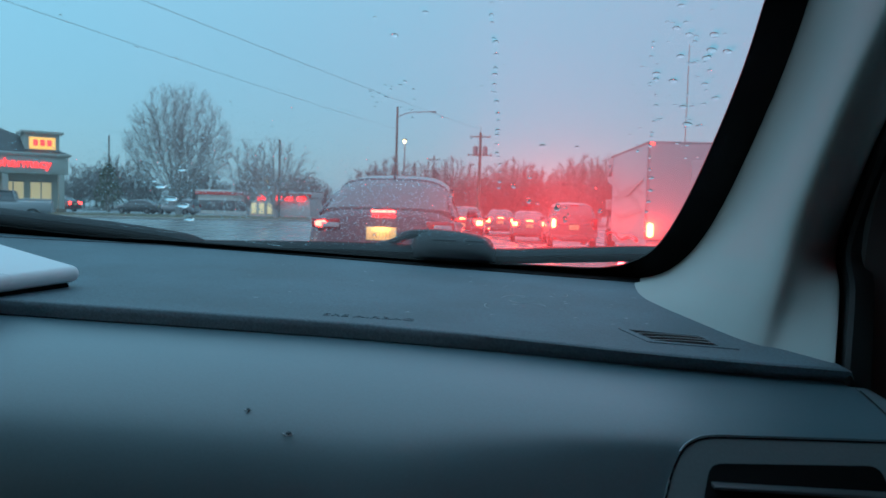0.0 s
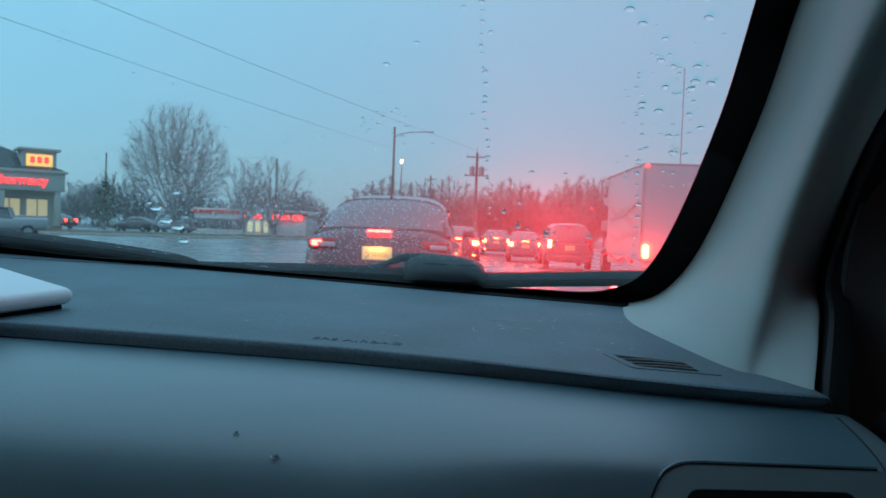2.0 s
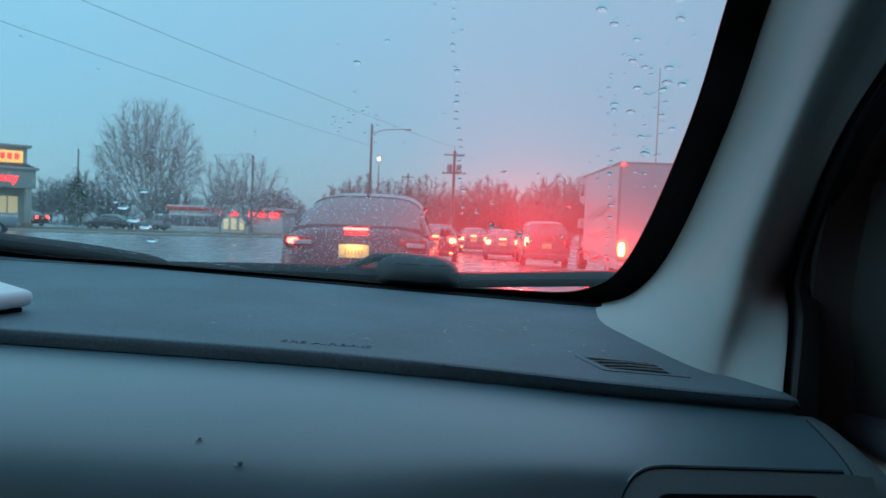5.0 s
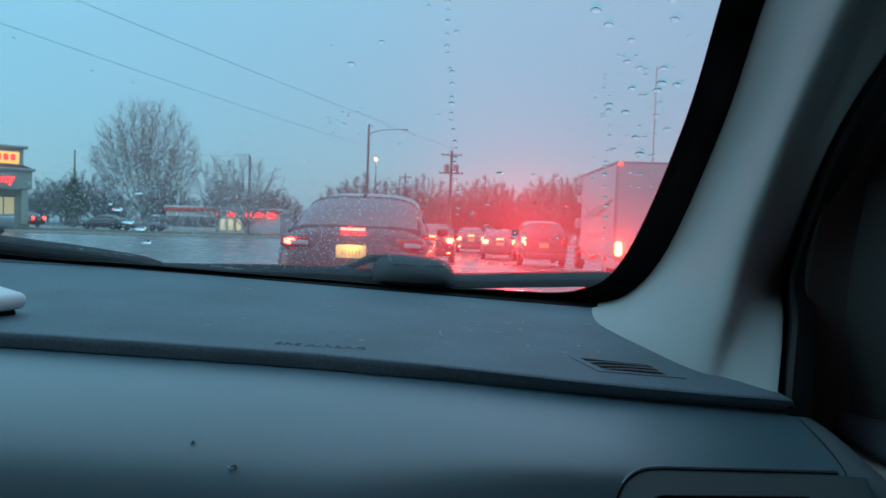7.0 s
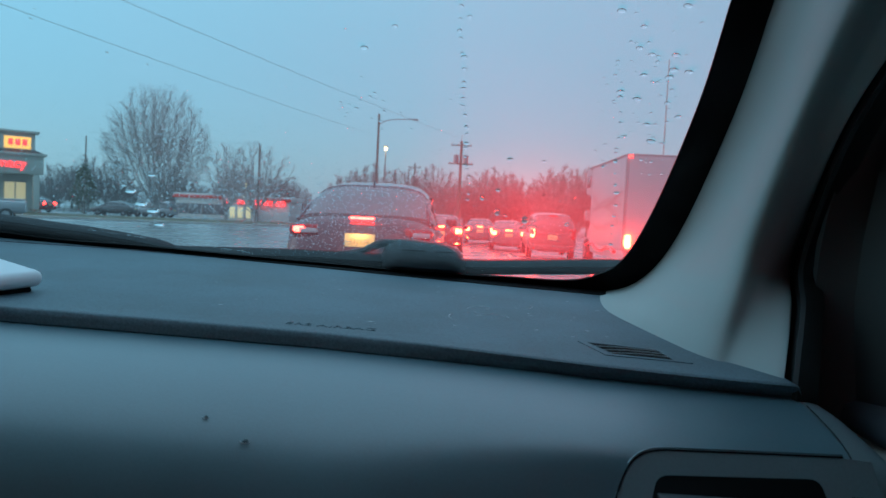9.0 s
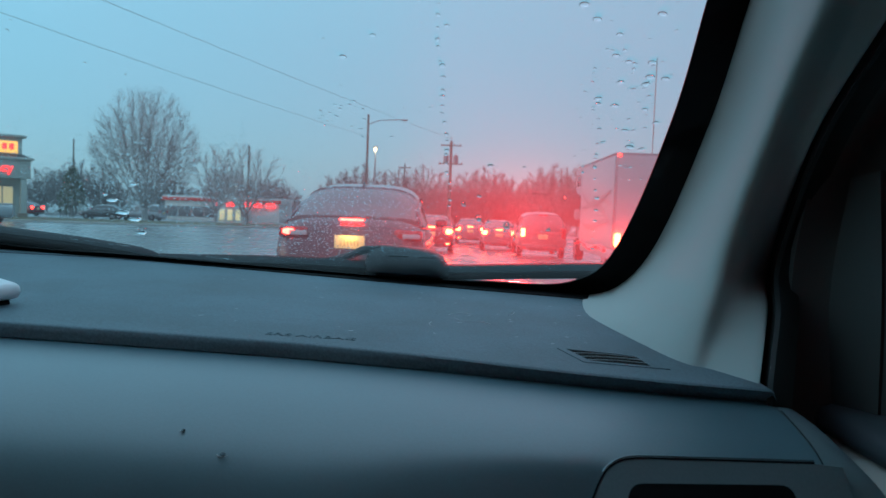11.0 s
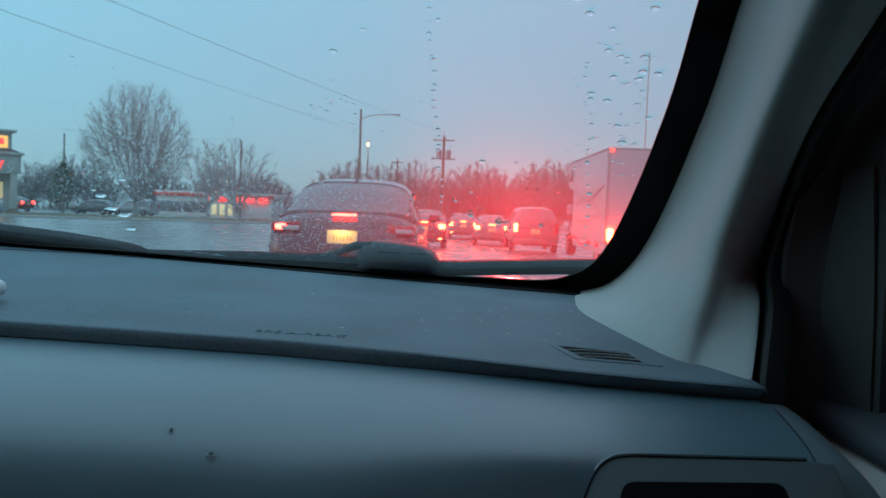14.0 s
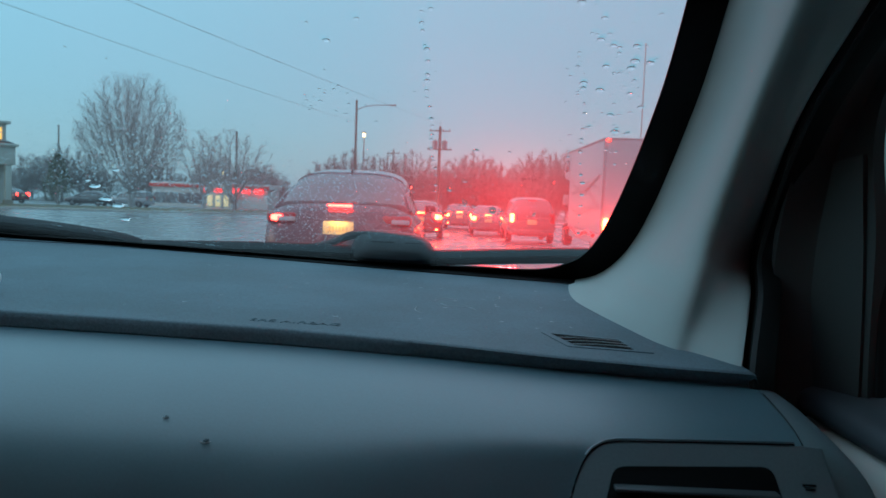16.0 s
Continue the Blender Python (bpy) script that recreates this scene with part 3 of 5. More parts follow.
def pillar():
    cols = [[(0.140, 0.960, 1.090), (0.198, 0.966, 1.110), (0.222, 0.869, 1.171), (0.227, 0.719, 1.290), (0.220, 0.612, 1.377), (0.216, 0.521, 1.450)],
            [(0.137, 0.800, 1.0895), (0.179, 0.780, 1.111), (0.220, 0.768, 1.177), (0.231, 0.653, 1.286), (0.222, 0.554, 1.364), (0.214, 0.466, 1.427)],
            [(0.18, 0.579, 1.082), (0.192, 0.59, 1.122), (0.209, 0.602, 1.176), (0.218, 0.545, 1.267), (0.21, 0.458, 1.328), (0.198, 0.375, 1.376)]]
    edge = [(0.213, 0.531, 1.0792), (0.235, 0.577, 1.128), (0.250, 0.617, 1.166), (0.250, 0.554, 1.258), (0.250, 0.468, 1.323), (0.250, 0.385, 1.378)]
    eye = Vector((0, 0, 1.2))
    cols[1] = [cols[1][0]] + [tuple(eye + (Vector(q) - eye) * 0.99) for q in cols[1][1:]]
    ridge, rim = [Vector(q) for q in cols[2]], [eye + (Vector(q) - eye) * k for q, k in zip(edge, (1.02, 1.055, 1.06, 1.02, 1.005, 1.0))]
    near = [q + (Vector(p) - q) * 0.30 + Vector((-0.002, -0.002, 0)) for p, q in zip(cols[1], ridge)]
    groove = [eye + (q - eye) * k + Vector((d, 0, 0)) for q, k, d in zip(ridge, (1.008, 1.03, 1.035, 1.03, 1.03, 1.03), (0.012, 0.015, 0.017, 0.017, 0.017, 0.017))]
    ridge = [a.lerp(b, 0.5).lerp(q, 0.55) for a, b, q in zip(near, groove, ridge)]
    cols = cols[:2] + [[tuple(q) for q in c] for c in (near, ridge, groove, [a.lerp(b, 0.5) for a, b in zip(groove, rim)], rim, [q + Vector((0.002, 0.02, 0)) for q in rim])]
    for c in cols:
        c.append(tuple(Vector(c[-1]) + (Vector(c[-1]) - Vector(c[-2])) * 1.9))
    fine = [catmull(c, 5) for c in cols]
    rows = [catmull([c[i] for c in fine], 5) for i in range(len(fine[0]))]
    p = part("pillar_trim", thicken(sheet(rows), 0.003, (-1, -0.5, 0)), PILLAR, None, "", 60)
    tagged(p, "pale grey cloth-covered windscreen pillar trim", "pillar trim", "", "structure")
    line = catmull([(0.212, 0.522, 1.00), (0.214, 0.530, 1.04)] + edge, 6)
    seal = part("door_seal", thicken(sheet([[eye + (q - eye) * 1.14 + Vector((-0.026, 0, 0)), eye + (q - eye) * 1.08 + Vector((0.004, 0, 0))] + [q + Vector((dx, dy, 0)) for dx, dy in ((0.008, 0.004), (0.010, 0.0), (0.018, 0.002), (0.03, 0.012))] for q in line]), 0.002, (-1, -1, 0)), RUBBER)
    tagged(seal, "black rubber door seal beside the pillar", "seal", "", "structure")


pillar()


def door():
    d = thing("front_door", label="dark front passenger door with a beige lower card", category="car door")
    inner = catmull([(0.250, 0.580, 0.98), (0.262, 0.60, 1.08), (0.266, 0.607, 1.166), (0.265, 0.575, 1.24), (0.264, 0.515, 1.295), (0.264, 0.468, 1.328), (0.264, 0.385, 1.384), (0.262, 0.22, 1.50), (0.262, -0.10, 1.56)], 5)
    outer = catmull([(0.312, 0.538, 0.98), (0.312, 0.546, 1.10), (0.312, 0.548, 1.18), (0.312, 0.560, 1.25), (0.312, 0.536, 1.30), (0.312, 0.440, 1.360), (0.312, 0.380, 1.392), (0.310, 0.20, 1.50), (0.310, -0.10, 1.56)], 5)
    mid = [(a + b) / 2 + Vector((0.012, 0.02, 0)) for a, b in zip(inner, outer)]
    part("frame", thicken(sheet([catmull(t, 3) for t in zip(inner, mid, outer)]), 0.01, (-1, -1, 0)), DOOR_DARK, d, "black door frame")
    bm = sheet([catmull([(0.292, 0.600, 1.05), (0.294, 0.600, 1.16), (0.296, 0.585, 1.235)], 4), catmull([(0.308, 0.548, 1.055), (0.308, 0.554, 1.15), (0.306, 0.563, 1.240)], 4)])
    part("corner_trim", thicken(bm, 0.006, (-1, -1, 0)), DOOR_DARK, d, "dark triangular mirror corner trim")
    part("sash", tube(catmull([(0.322, 0.545, 1.05), (0.322, 0.554, 1.15), (0.322, 0.569, 1.22), (0.322, 0.574, 1.262), (0.322, 0.555, 1.297), (0.320, 0.475, 1.352), (0.316, 0.38, 1.41)], 4), 0.005, 8), RUBBER, d, "black window channel")
    rows = [catmull([(0.292, y, 1.033), (0.286, y, 1.036), (0.284, y, 1.044), (0.295, y, 1.056), (0.345, y, 1.064)], 4) for y in (0.66, 0.5, 0.3, 0, -0.5)]
    part("top_ledge", thicken(sheet(rows), 0.004, (-0.5, 0, 1)), LEDGE, d, "dark padded top ledge")
    part("card", thicken(sheet([catmull([(0.298, y, 1.036), (0.289, y, 1.030), (0.274, y, 1.0), (0.252, y, 0.93), (0.255, y, 0.55)], 4) for y in (0.62, 0.4, 0.1, -0.25, -0.6)]), 0.012, (-1, 0, 0.3)), DOOR_CARD, d, "beige lower door card")
    part("window", box((0.004, 0.14, 0.52), (0.335, 0.56, 1.30), 0), DOOR_GLASS, d, "wet side window")
    part("filler", box((0.14, 0.02, 0.22), (0.268, 0.645, 0.985), 0.004), DOOR_DARK, d)
    part("outer_skin", box((0.03, 0.50, 0.76), (0.350, 0.45, 0.66), 0.01), BONNET, d, "dark wet outer skin")
    part("header", box((0.05, 1.3, 0.24), (0.285, -0.45, 1.63), 0.02), DOOR_DARK, d)
    return d


door()


def cabin():
    """Plain body shell that closes the car round the camera."""
    def st(name, bm, material, label):
        return tagged(part(name, bm, material), label, name.replace("_", " "), "", "structure")
    across = (-1.35, -1.1, -0.8, -0.5, -0.2, 0.1, 0.33)
    front = [(x, lerp(x, [(-0.8, 0.215), (-0.3, 0.26), (0.1, 0.31), (0.33, 0.32)])) for x in across]
    rows = [[(x, y, glass_z(x, y) - 0.035) for x, y in front]] + [[(x, y, z + 0.03 * math.cos((x + 0.5) * 1.9)) for x in across] for y, z in ((0.2, 1.685), (0.1, 1.725), (-0.3, 1.73), (-1.0, 1.68), (-1.5, 1.55))]
    st("headliner", thicken(sheet(rows), 0.03, (0, 0, -1)), HEADLINER, "pale cloth headliner under the car roof")
    st("cabin_floor", box((1.7, 2.6, 0.04), (-0.5, -0.2, 0.30), 0.01), DARK_PLASTIC, "dark carpeted car floor")
    # out of view; its high top edge cuts light from the driver side
    st("side_sill_left", box((0.06, 2.6, 0.87), (-1.33, -0.2, 0.74), 0.02), DARK_PLASTIC, "dark unseen driver side door, raised to dim the cabin")
    st("side_sill_right", box((0.05, 2.0, 0.75), (0.335, -0.6, 0.65), 0.02), DARK_PLASTIC, "dark passenger side sill")
    # added close behind the camera to hold back light from the rear
    st("rear_wall", box((1.7, 0.08, 1.12), (-0.5, -0.50, 0.86), 0.02), SEAT_CLOTH, "dark unseen wall closing and dimming the cabin")
    st("rear_window", box((1.7, 0.006, 0.30), (-0.5, -0.50, 1.50), 0), REAR_GLASS, "tinted rear window")
    st("side_window_left", box((0.005, 1.9, 0.55), (-1.335, -0.05, 1.29), 0), SIDE_GLASS, "tinted driver side window")
    st("centre_post_left", box((0.05, 0.14, 0.6), (-1.33, -0.55, 1.30), 0.02), HEADLINER, "pale unseen panel on the cabin side")
    # unseen and much wider than a pillar, to block side light from the dash
    st("centre_post_right", box((0.05, 1.12, 0.6), (0.335, -0.06, 1.30), 0.02), HEADLINER, "pale unseen panel on the cabin side")
    st("front_post_left", tube([(-1.27, 0.98, 1.05), (-1.27, 0.6, 1.38), (-1.25, 0.22, 1.70)], 0.045, 8), PILLAR, "pale grey driver side pillar")
    st("roof_rail_left", box((0.06, 1.9, 0.22), (-1.33, -0.70, 1.66), 0.02), HEADLINER, "pale roof rail over the driver side window")
    st("rear_rail", box((1.7, 0.06, 0.14), (-0.5, -0.50, 1.70), 0.02), HEADLINER, "pale roof rail over the rear window")
    # filler tube that keeps the red spots from leaking past the pillar trim
    st("front_post_right", tube([(0.285, 1.02, 1.02), (0.292, 0.80, 1.21), (0.302, 0.60, 1.38), (0.300, 0.22, 1.70)], 0.055, 12), BLACK, "black unseen filler behind the passenger side pillar trim")
    st("front_wing_right", box((0.06, 1.4, 0.50), (0.335, 1.32, 0.80), 0.02), BONNET, "dark wet front wing")
    st("cowl_shelf", box((1.7, 0.3, 0.6), (-0.5, 1.22, 0.75), 0.02), BLACK, "black scuttle under the windscreen")


cabin()


def hood():
    xs = [-1.35 + 0.1 * i for i in range(18)]
    rows = [[(x, y, z + 0.006 - 0.045 * abs((x + 0.5) / 0.85) ** 4) for x in xs] for y, z in ((1.09, 1.072), (1.2, 1.082), (1.35, 1.080), (1.6, 1.058), (1.85, 1.02), (2.1, 0.95), (2.2, 0.85), (2.25, 0.5))]
    b = thing("bonnet", label="dark wet car bonnet below the windscreen", category="bonnet")
    part("panel", thicken(sheet(rows), 0.01), BONNET, b)


hood()


def ribbon(path, shape, bm=None):
    """Sweeps a cross-section along points on the glass; shape holds (down the glass, off the glass) pairs."""
    down = Vector((0.0, 0.78, -0.626))
    return loft([[p + down * a + G_NORMAL * b for a, b in shape] for p in path], bm)


def wiper(blade, wide, arm=None, cap=None):
    w = thing("windscreen_wiper", label="black windscreen wiper resting at the foot of the wet glass", category="wiper", group="windscreen wipers")
    line = catmull([on_glass(x, y, 0.005) for x, y in blade], 6)
    part("blade", ribbon(line, ((wide, 0.0), (wide, 0.012), (wide * 0.35, 0.018), (wide * 0.30, 0.003))), WIPER, w, "black rubber blade")
    # paler rubber puts the lit upper edge of the wet blade into colour
    part("spoiler", ribbon(line, ((wide * 0.32, 0.003), (wide * 0.32, 0.017), (wide * 0.20, 0.017), (0.0, 0.008), (0.0, 0.002))), WIPER_TOP, w, "wet spoiler along the blade, paler for its lit edge")
    if arm:
        part("arm", tube(catmull([on_glass(x, y, o) for x, y, o in arm], 6), 0.0048, 8, 0.0060), WIPER_CAP, w, "grey steel arm")
    if cap:
        c, l, h = cap
        rings = []
        for k in range(15):                    # a flat-topped hood with rounded ends
            f = -1 + 2 * k / 14
            e = (1 - abs(f) ** 4.0) ** 0.5 if abs(f) < 1 else 0.02
            rings.append([c + Vector((f * l / 2, 0, 0)) + Vector((0.02 * h * f, -0.17 * f * l / 2, 0)) + Vector((0, (0.030 + 0.004 * e) * math.cos(a) * max(e, 0.25), h * (max(0.0, math.sin(a)) ** 0.7 * e * (1 - 0.16 * f) - 0.62 * max(0.0, -math.sin(a)) ** 0.5))) for a in [2 * math.pi * i / 20 for i in range(20)]])
        p = part("pivot_cap", loft(rings), WIPER_CAP, w, "flat-topped grey pivot cover")
        for dx, wd in ((-0.010, 0.030), (0.030, 0.022)):
            part("seam", box((wd, 0.002, 0.0012), c + Vector((dx, -0.0335 - 0.17 * dx, h * 0.52)), 0), BLACK, p)
    return w


wiper([(-1.1, 1.012), (-0.80, 1.010), (-0.635, 1.010), (-0.554, 1.010), (-0.476, 1.014), (-0.450, 1.019), (-0.432, 1.030)], 0.030)
wiper([(-0.44, 1.026), (-0.404, 1.021), (-0.272, 1.001), (-0.192, 0.991), (-0.032, 0.975), (0.06, 0.958), (0.148, 0.941), (0.185, 0.936)], 0.0145,
      [(-0.24, 1.006, 0.016), (-0.19, 0.999, 0.022), (-0.165, 0.993, 0.026), (-0.140, 0.979, 0.030), (-0.115, 0.974, 0.030), (-0.085, 0.975, 0.030)],
      (on_glass(-0.081, 0.986, 0.020), 0.116, 0.026))


def tablet():
    t = thing("white_tray", label="white plastic tray with rounded corners lying on the dashboard", category="tray")
    m = Matrix.Translation((-0.508, 0.60, 1.125)) @ Matrix.Rotation(radians(-18), 4, "Z") @ Matrix.Rotation(radians(9), 4, "Y") @ Matrix.Rotation(radians(2), 4, "X")
    part("body", box((0.20, 0.15, 0.015), (0, 0, 0), 0.007, m, 4), WHITE_PLASTIC, t)
    part("base", box((0.188, 0.138, 0.012), (0, 0, 0), 0.004, m @ Matrix.Translation((0, 0, -0.013))), BLACK, t, "dark underside")


tablet()


# ---------- rain on the glass ----------
def raindrops():
    rng = random.Random(11)
    bm = bmesh.new()

    def drop(x, y, r, stretch=1.0, high=0.36, wide=None):
        tmp = bmesh.new()
        bmesh.ops.create_uvsphere(tmp, u_segments=12 if r > 0.0012 else 6, v_segments=8 if r > 0.0012 else 4, radius=r)
        wide = wide or rng.uniform(0.9, 1.25)
        lean = rng.uniform(-0.25, 0.25)
        for v in tmp.verts:
            v.co.z *= high if v.co.z > 0 else 0.02
            v.co.x = v.co.x * wide + lean * v.co.y
            v.co.y *= stretch
        turn = G_NORMAL.to_track_quat("Z", "Y").to_matrix().to_4x4()
        bmesh.ops.transform(tmp, matrix=Matrix.Translation(on_glass(x, y, 0.0042)) @ turn, verts=tmp.verts)
        merge(tmp, bm)
    for x, y, r in ((0.091, 0.635, 0.0046), (0.104, 0.645, 0.0041), (0.157, 0.635, 0.0041), (0.151, 0.621, 0.0041), (0.126, 0.655, 0.0031),
                    (0.127, 0.673, 0.0035), (0.139, 0.677, 0.0032), (0.160, 0.675, 0.0040), (0.162, 0.688, 0.0045), (0.176, 0.688, 0.0042),
                    (0.160, 0.695, 0.0040), (0.137, 0.696, 0.0036), (0.120, 0.714, 0.0039), (0.137, 0.719, 0.0042), (0.166, 0.719, 0.0032),
                    (0.180, 0.731, 0.0036), (0.153, 0.743, 0.0038), (0.162, 0.760, 0.0048), (-0.125, 0.704, 0.0039), (-0.094, 0.681, 0.0030)):
        drop(x, y, r * 0.75, 0.8, 0.5, 1.3)   # single large beads
    for x, y, r in ((-0.455, 0.913, 0.003), (-0.450, 0.921, 0.0062), (-0.445, 0.940, 0.0072), (-0.433, 0.949, 0.0072), (-0.434, 0.972, 0.006), (-0.410, 0.891, 0.004)):
        drop(x, y, r, 0.5, 0.6, 1.35)          # fat drops about to run
    for k in range(18):                        # loose drops over the pane
        drop(rng.uniform(-0.50, 0.06), rng.uniform(0.58, 0.80), rng.uniform(0.0010, 0.0020))
    for k in range(110):                       # beads beside the pillar
        drop(rng.uniform(0.10, 0.185), rng.uniform(0.60, 0.80), rng.uniform(0.0007, 0.0019), rng.uniform(0.6, 1.0))
    for x0, y0, y1, n in ((-0.036, 0.63, 0.87, 26), (0.121, 0.72, 0.91, 14)):   # trails
        for k in range(n):
            y = y0 + (y1 - y0) * k / n
            drop(x0 + 0.0015 * math.sin(k * 0.9) + (0.065 if x0 < 0 else 0.19) * (y - y0), y + rng.uniform(-0.003, 0.003), rng.uniform(0.0014, 0.0027), rng.uniform(0.8, 1.2))
    for k in range(34):
        drop(rng.gauss(-0.12, 0.035), rng.gauss(0.765, 0.015), rng.uniform(0.0008, 0.0017))
    for k in range(14):                        # smeared water among the tail lamps
        drop(rng.uniform(-0.01, 0.125), rng.gauss(0.875, 0.025), rng.uniform(0.0012, 0.0036), rng.uniform(0.5, 2.4), 0.13)
    for k in range(3600):                      # fine spray over the lower half
        drop(rng.gauss(-0.31, 0.14), min(1.0, rng.gauss(0.90, 0.055)), rng.uniform(0.0004, 0.0009), 1.0, 0.6)
    for k in range(900):                       # coarser spray among it
        drop(rng.gauss(-0.36, 0.09), min(1.0, rng.gauss(0.87, 0.05)), rng.uniform(0.0005, 0.0012), 0.9, 0.6)
    for k in range(500):
        drop(rng.uniform(-0.2, 0.10), min(0.96, rng.gauss(0.90, 0.04)), rng.uniform(0.0003, 0.0009), 1.0, 0.22)
    for k in range(1600):                      # the finest spray, wide over the foot of the glass
        drop(rng.uniform(-0.66, 0.12), min(0.99, rng.gauss(0.92, 0.04)), rng.uniform(0.0003, 0.0006), 1.0, 0.6)
    ob = part("raindrops", bm, WATER, None, "", 60)
    tagged(ob, "clear raindrops and trails on the outside of the glass", "raindrops", "", "stuff")


raindrops()


# ---------- ground, roads ----------
PROFILE = [(-400, 0.0), (8, 0.0), (38, -0.7), (65, -0.7), (130, -2.0), (400, -3.0), (3000, -5.0)]


def ground_z(y):
    return lerp(y, PROFILE)


def ground():
    xs = [-3000, -800, -300, -120, -60, -30, -10, 0, 10, 30, 60, 120, 300, 800, 3000]
    ys = [-3000, -400, -60, 0, 8, 14, 20, 26, 32, 38, 50, 65, 90, 110, 130, 200, 400, 900, 3000]
    g = part("ground", sheet([[(x, y, ground_z(y)) for x in xs] for y in ys]), ASPHALT, None, "", 60)
    tagged(g, "wide wet grey asphalt road surface", "road", "", "structure")
    # raised verge across the far side of the road
    edge = catmull([(-160, 30), (-60, 46), (-34, 52.5), (-19, 57.5), (-12, 66), (-8, 85), (-6, 130)], 8)
    far = [(p[0] - 4.5, p[1] + 5.0) for p in [tuple(q) for q in [Vector((e.x, e.y, 0)) for e in [v.to_3d() for v in edge]]]]
    rows = []
    for e, f in zip([v.to_3d() for v in edge], far):
        za, zb = ground_z(e.y), ground_z(f[1])
        rows.append([(e.x, e.y, za - 0.05), (e.x, e.y, za + 0.14), (e.x - 0.1, e.y + 0.12, za + 0.15), (f[0], f[1], zb + 0.22), (f[0], f[1], zb - 0.05)])
    v = part("verge", sheet(rows), GRASS, None, "", 60)
    tagged(v, "narrow strip of wet winter grass behind the kerb", "verge", "", "structure")
    rows = []
    for e in [v.to_3d() for v in edge]:
        za = ground_z(e.y)
        rows.append([(e.x + 0.06, e.y - 0.10, za - 0.05), (e.x + 0.05, e.y - 0.09, za + 0.13), (e.x, e.y, za + 0.16), (e.x - 0.06, e.y + 0.06, za + 0.16), (e.x - 0.06, e.y + 0.06, za - 0.05)])
    k = part("kerb", sheet(rows), CONCRETE, None, "", 60)
    tagged(k, "pale concrete kerb along the grass", "kerb", "", "structure")

    def stripe(x, y0, y1, w):
        n = max(2, int((y1 - y0) / 4) + 1)
        rows = [[(x - w / 2, y, ground_z(y) + 0.006), (x + w / 2, y, ground_z(y) + 0.006)] for y in [y0 + (y1 - y0) * i / n for i in range(n + 1)]]
        return sheet(rows)
    m = thing("road_markings", label="worn yellow and white painted lane lines", category="road marking", kind="structure")
    for x in (-3.15, -2.95):
        part("centre_line", stripe(x, -10, 60, 0.11), PAINT_LINE, m)
    for k in range(9):
        part("lane_dash", stripe(1.55, -6 + 9 * k, -3 + 9 * k, 0.11), PAINT_LINE, m)


ground()


# ---------- vehicles ----------
def section(y, zb, zt, hw, p=4.0, n=28, cx=0.0):
    """A rounded ring across a car body."""
    out, zc, hz = [], (zb + zt) / 2, (zt - zb) / 2
    for k in range(n):
        a = 2 * math.pi * k / n
        c, s = math.cos(a), math.sin(a)
        out.append((cx + hw * math.copysign(abs(c) ** (2 / p), c), y, zc + hz * math.copysign(abs(s) ** (2 / p), s)))
    return out


def wheel(parent, x, y, r=0.32, w=0.21):
    turn = Matrix.Rotation(radians(90), 4, "Y")
    t = part("wheel", cyl(r, w, (x, y, r), None, turn, 28, 0.03), TYRE, parent, "black tyre on an alloy rim")
    part("rim", cyl(r * 0.62, w + 0.01, (x, y, r), None, turn, 20, 0.015), RIM, t)


def ring_cabin(y, zb, zt, hb, ht, n=11, grow=0.0):
    """A ring across a car's cabin: wide foot, narrow top with round shoulders."""
    h = min(0.30, (zt - zb) * 0.6)
    hx = hb + (ht - hb) * 0.7
    pts = [(hb + (hx - hb) * k / 3, zb + (zt - h - zb) * k / 3) for k in range(3)]
    for k in range(n):
        a = math.pi / 2 * k / (n - 1)
        pts.append((hx * math.cos(a) ** 0.55, zt - h + (h + 0.02) * math.sin(a) ** 0.62))
    pts[-1] = (0, pts[-1][1])
    pts = [(x + (grow if x > 0.1 else 0), z + grow) for x, z in pts]
    left = [(-x, z) for x, z in pts[-2::-1]]
    return [(x, y, z) for x, z in pts + left]


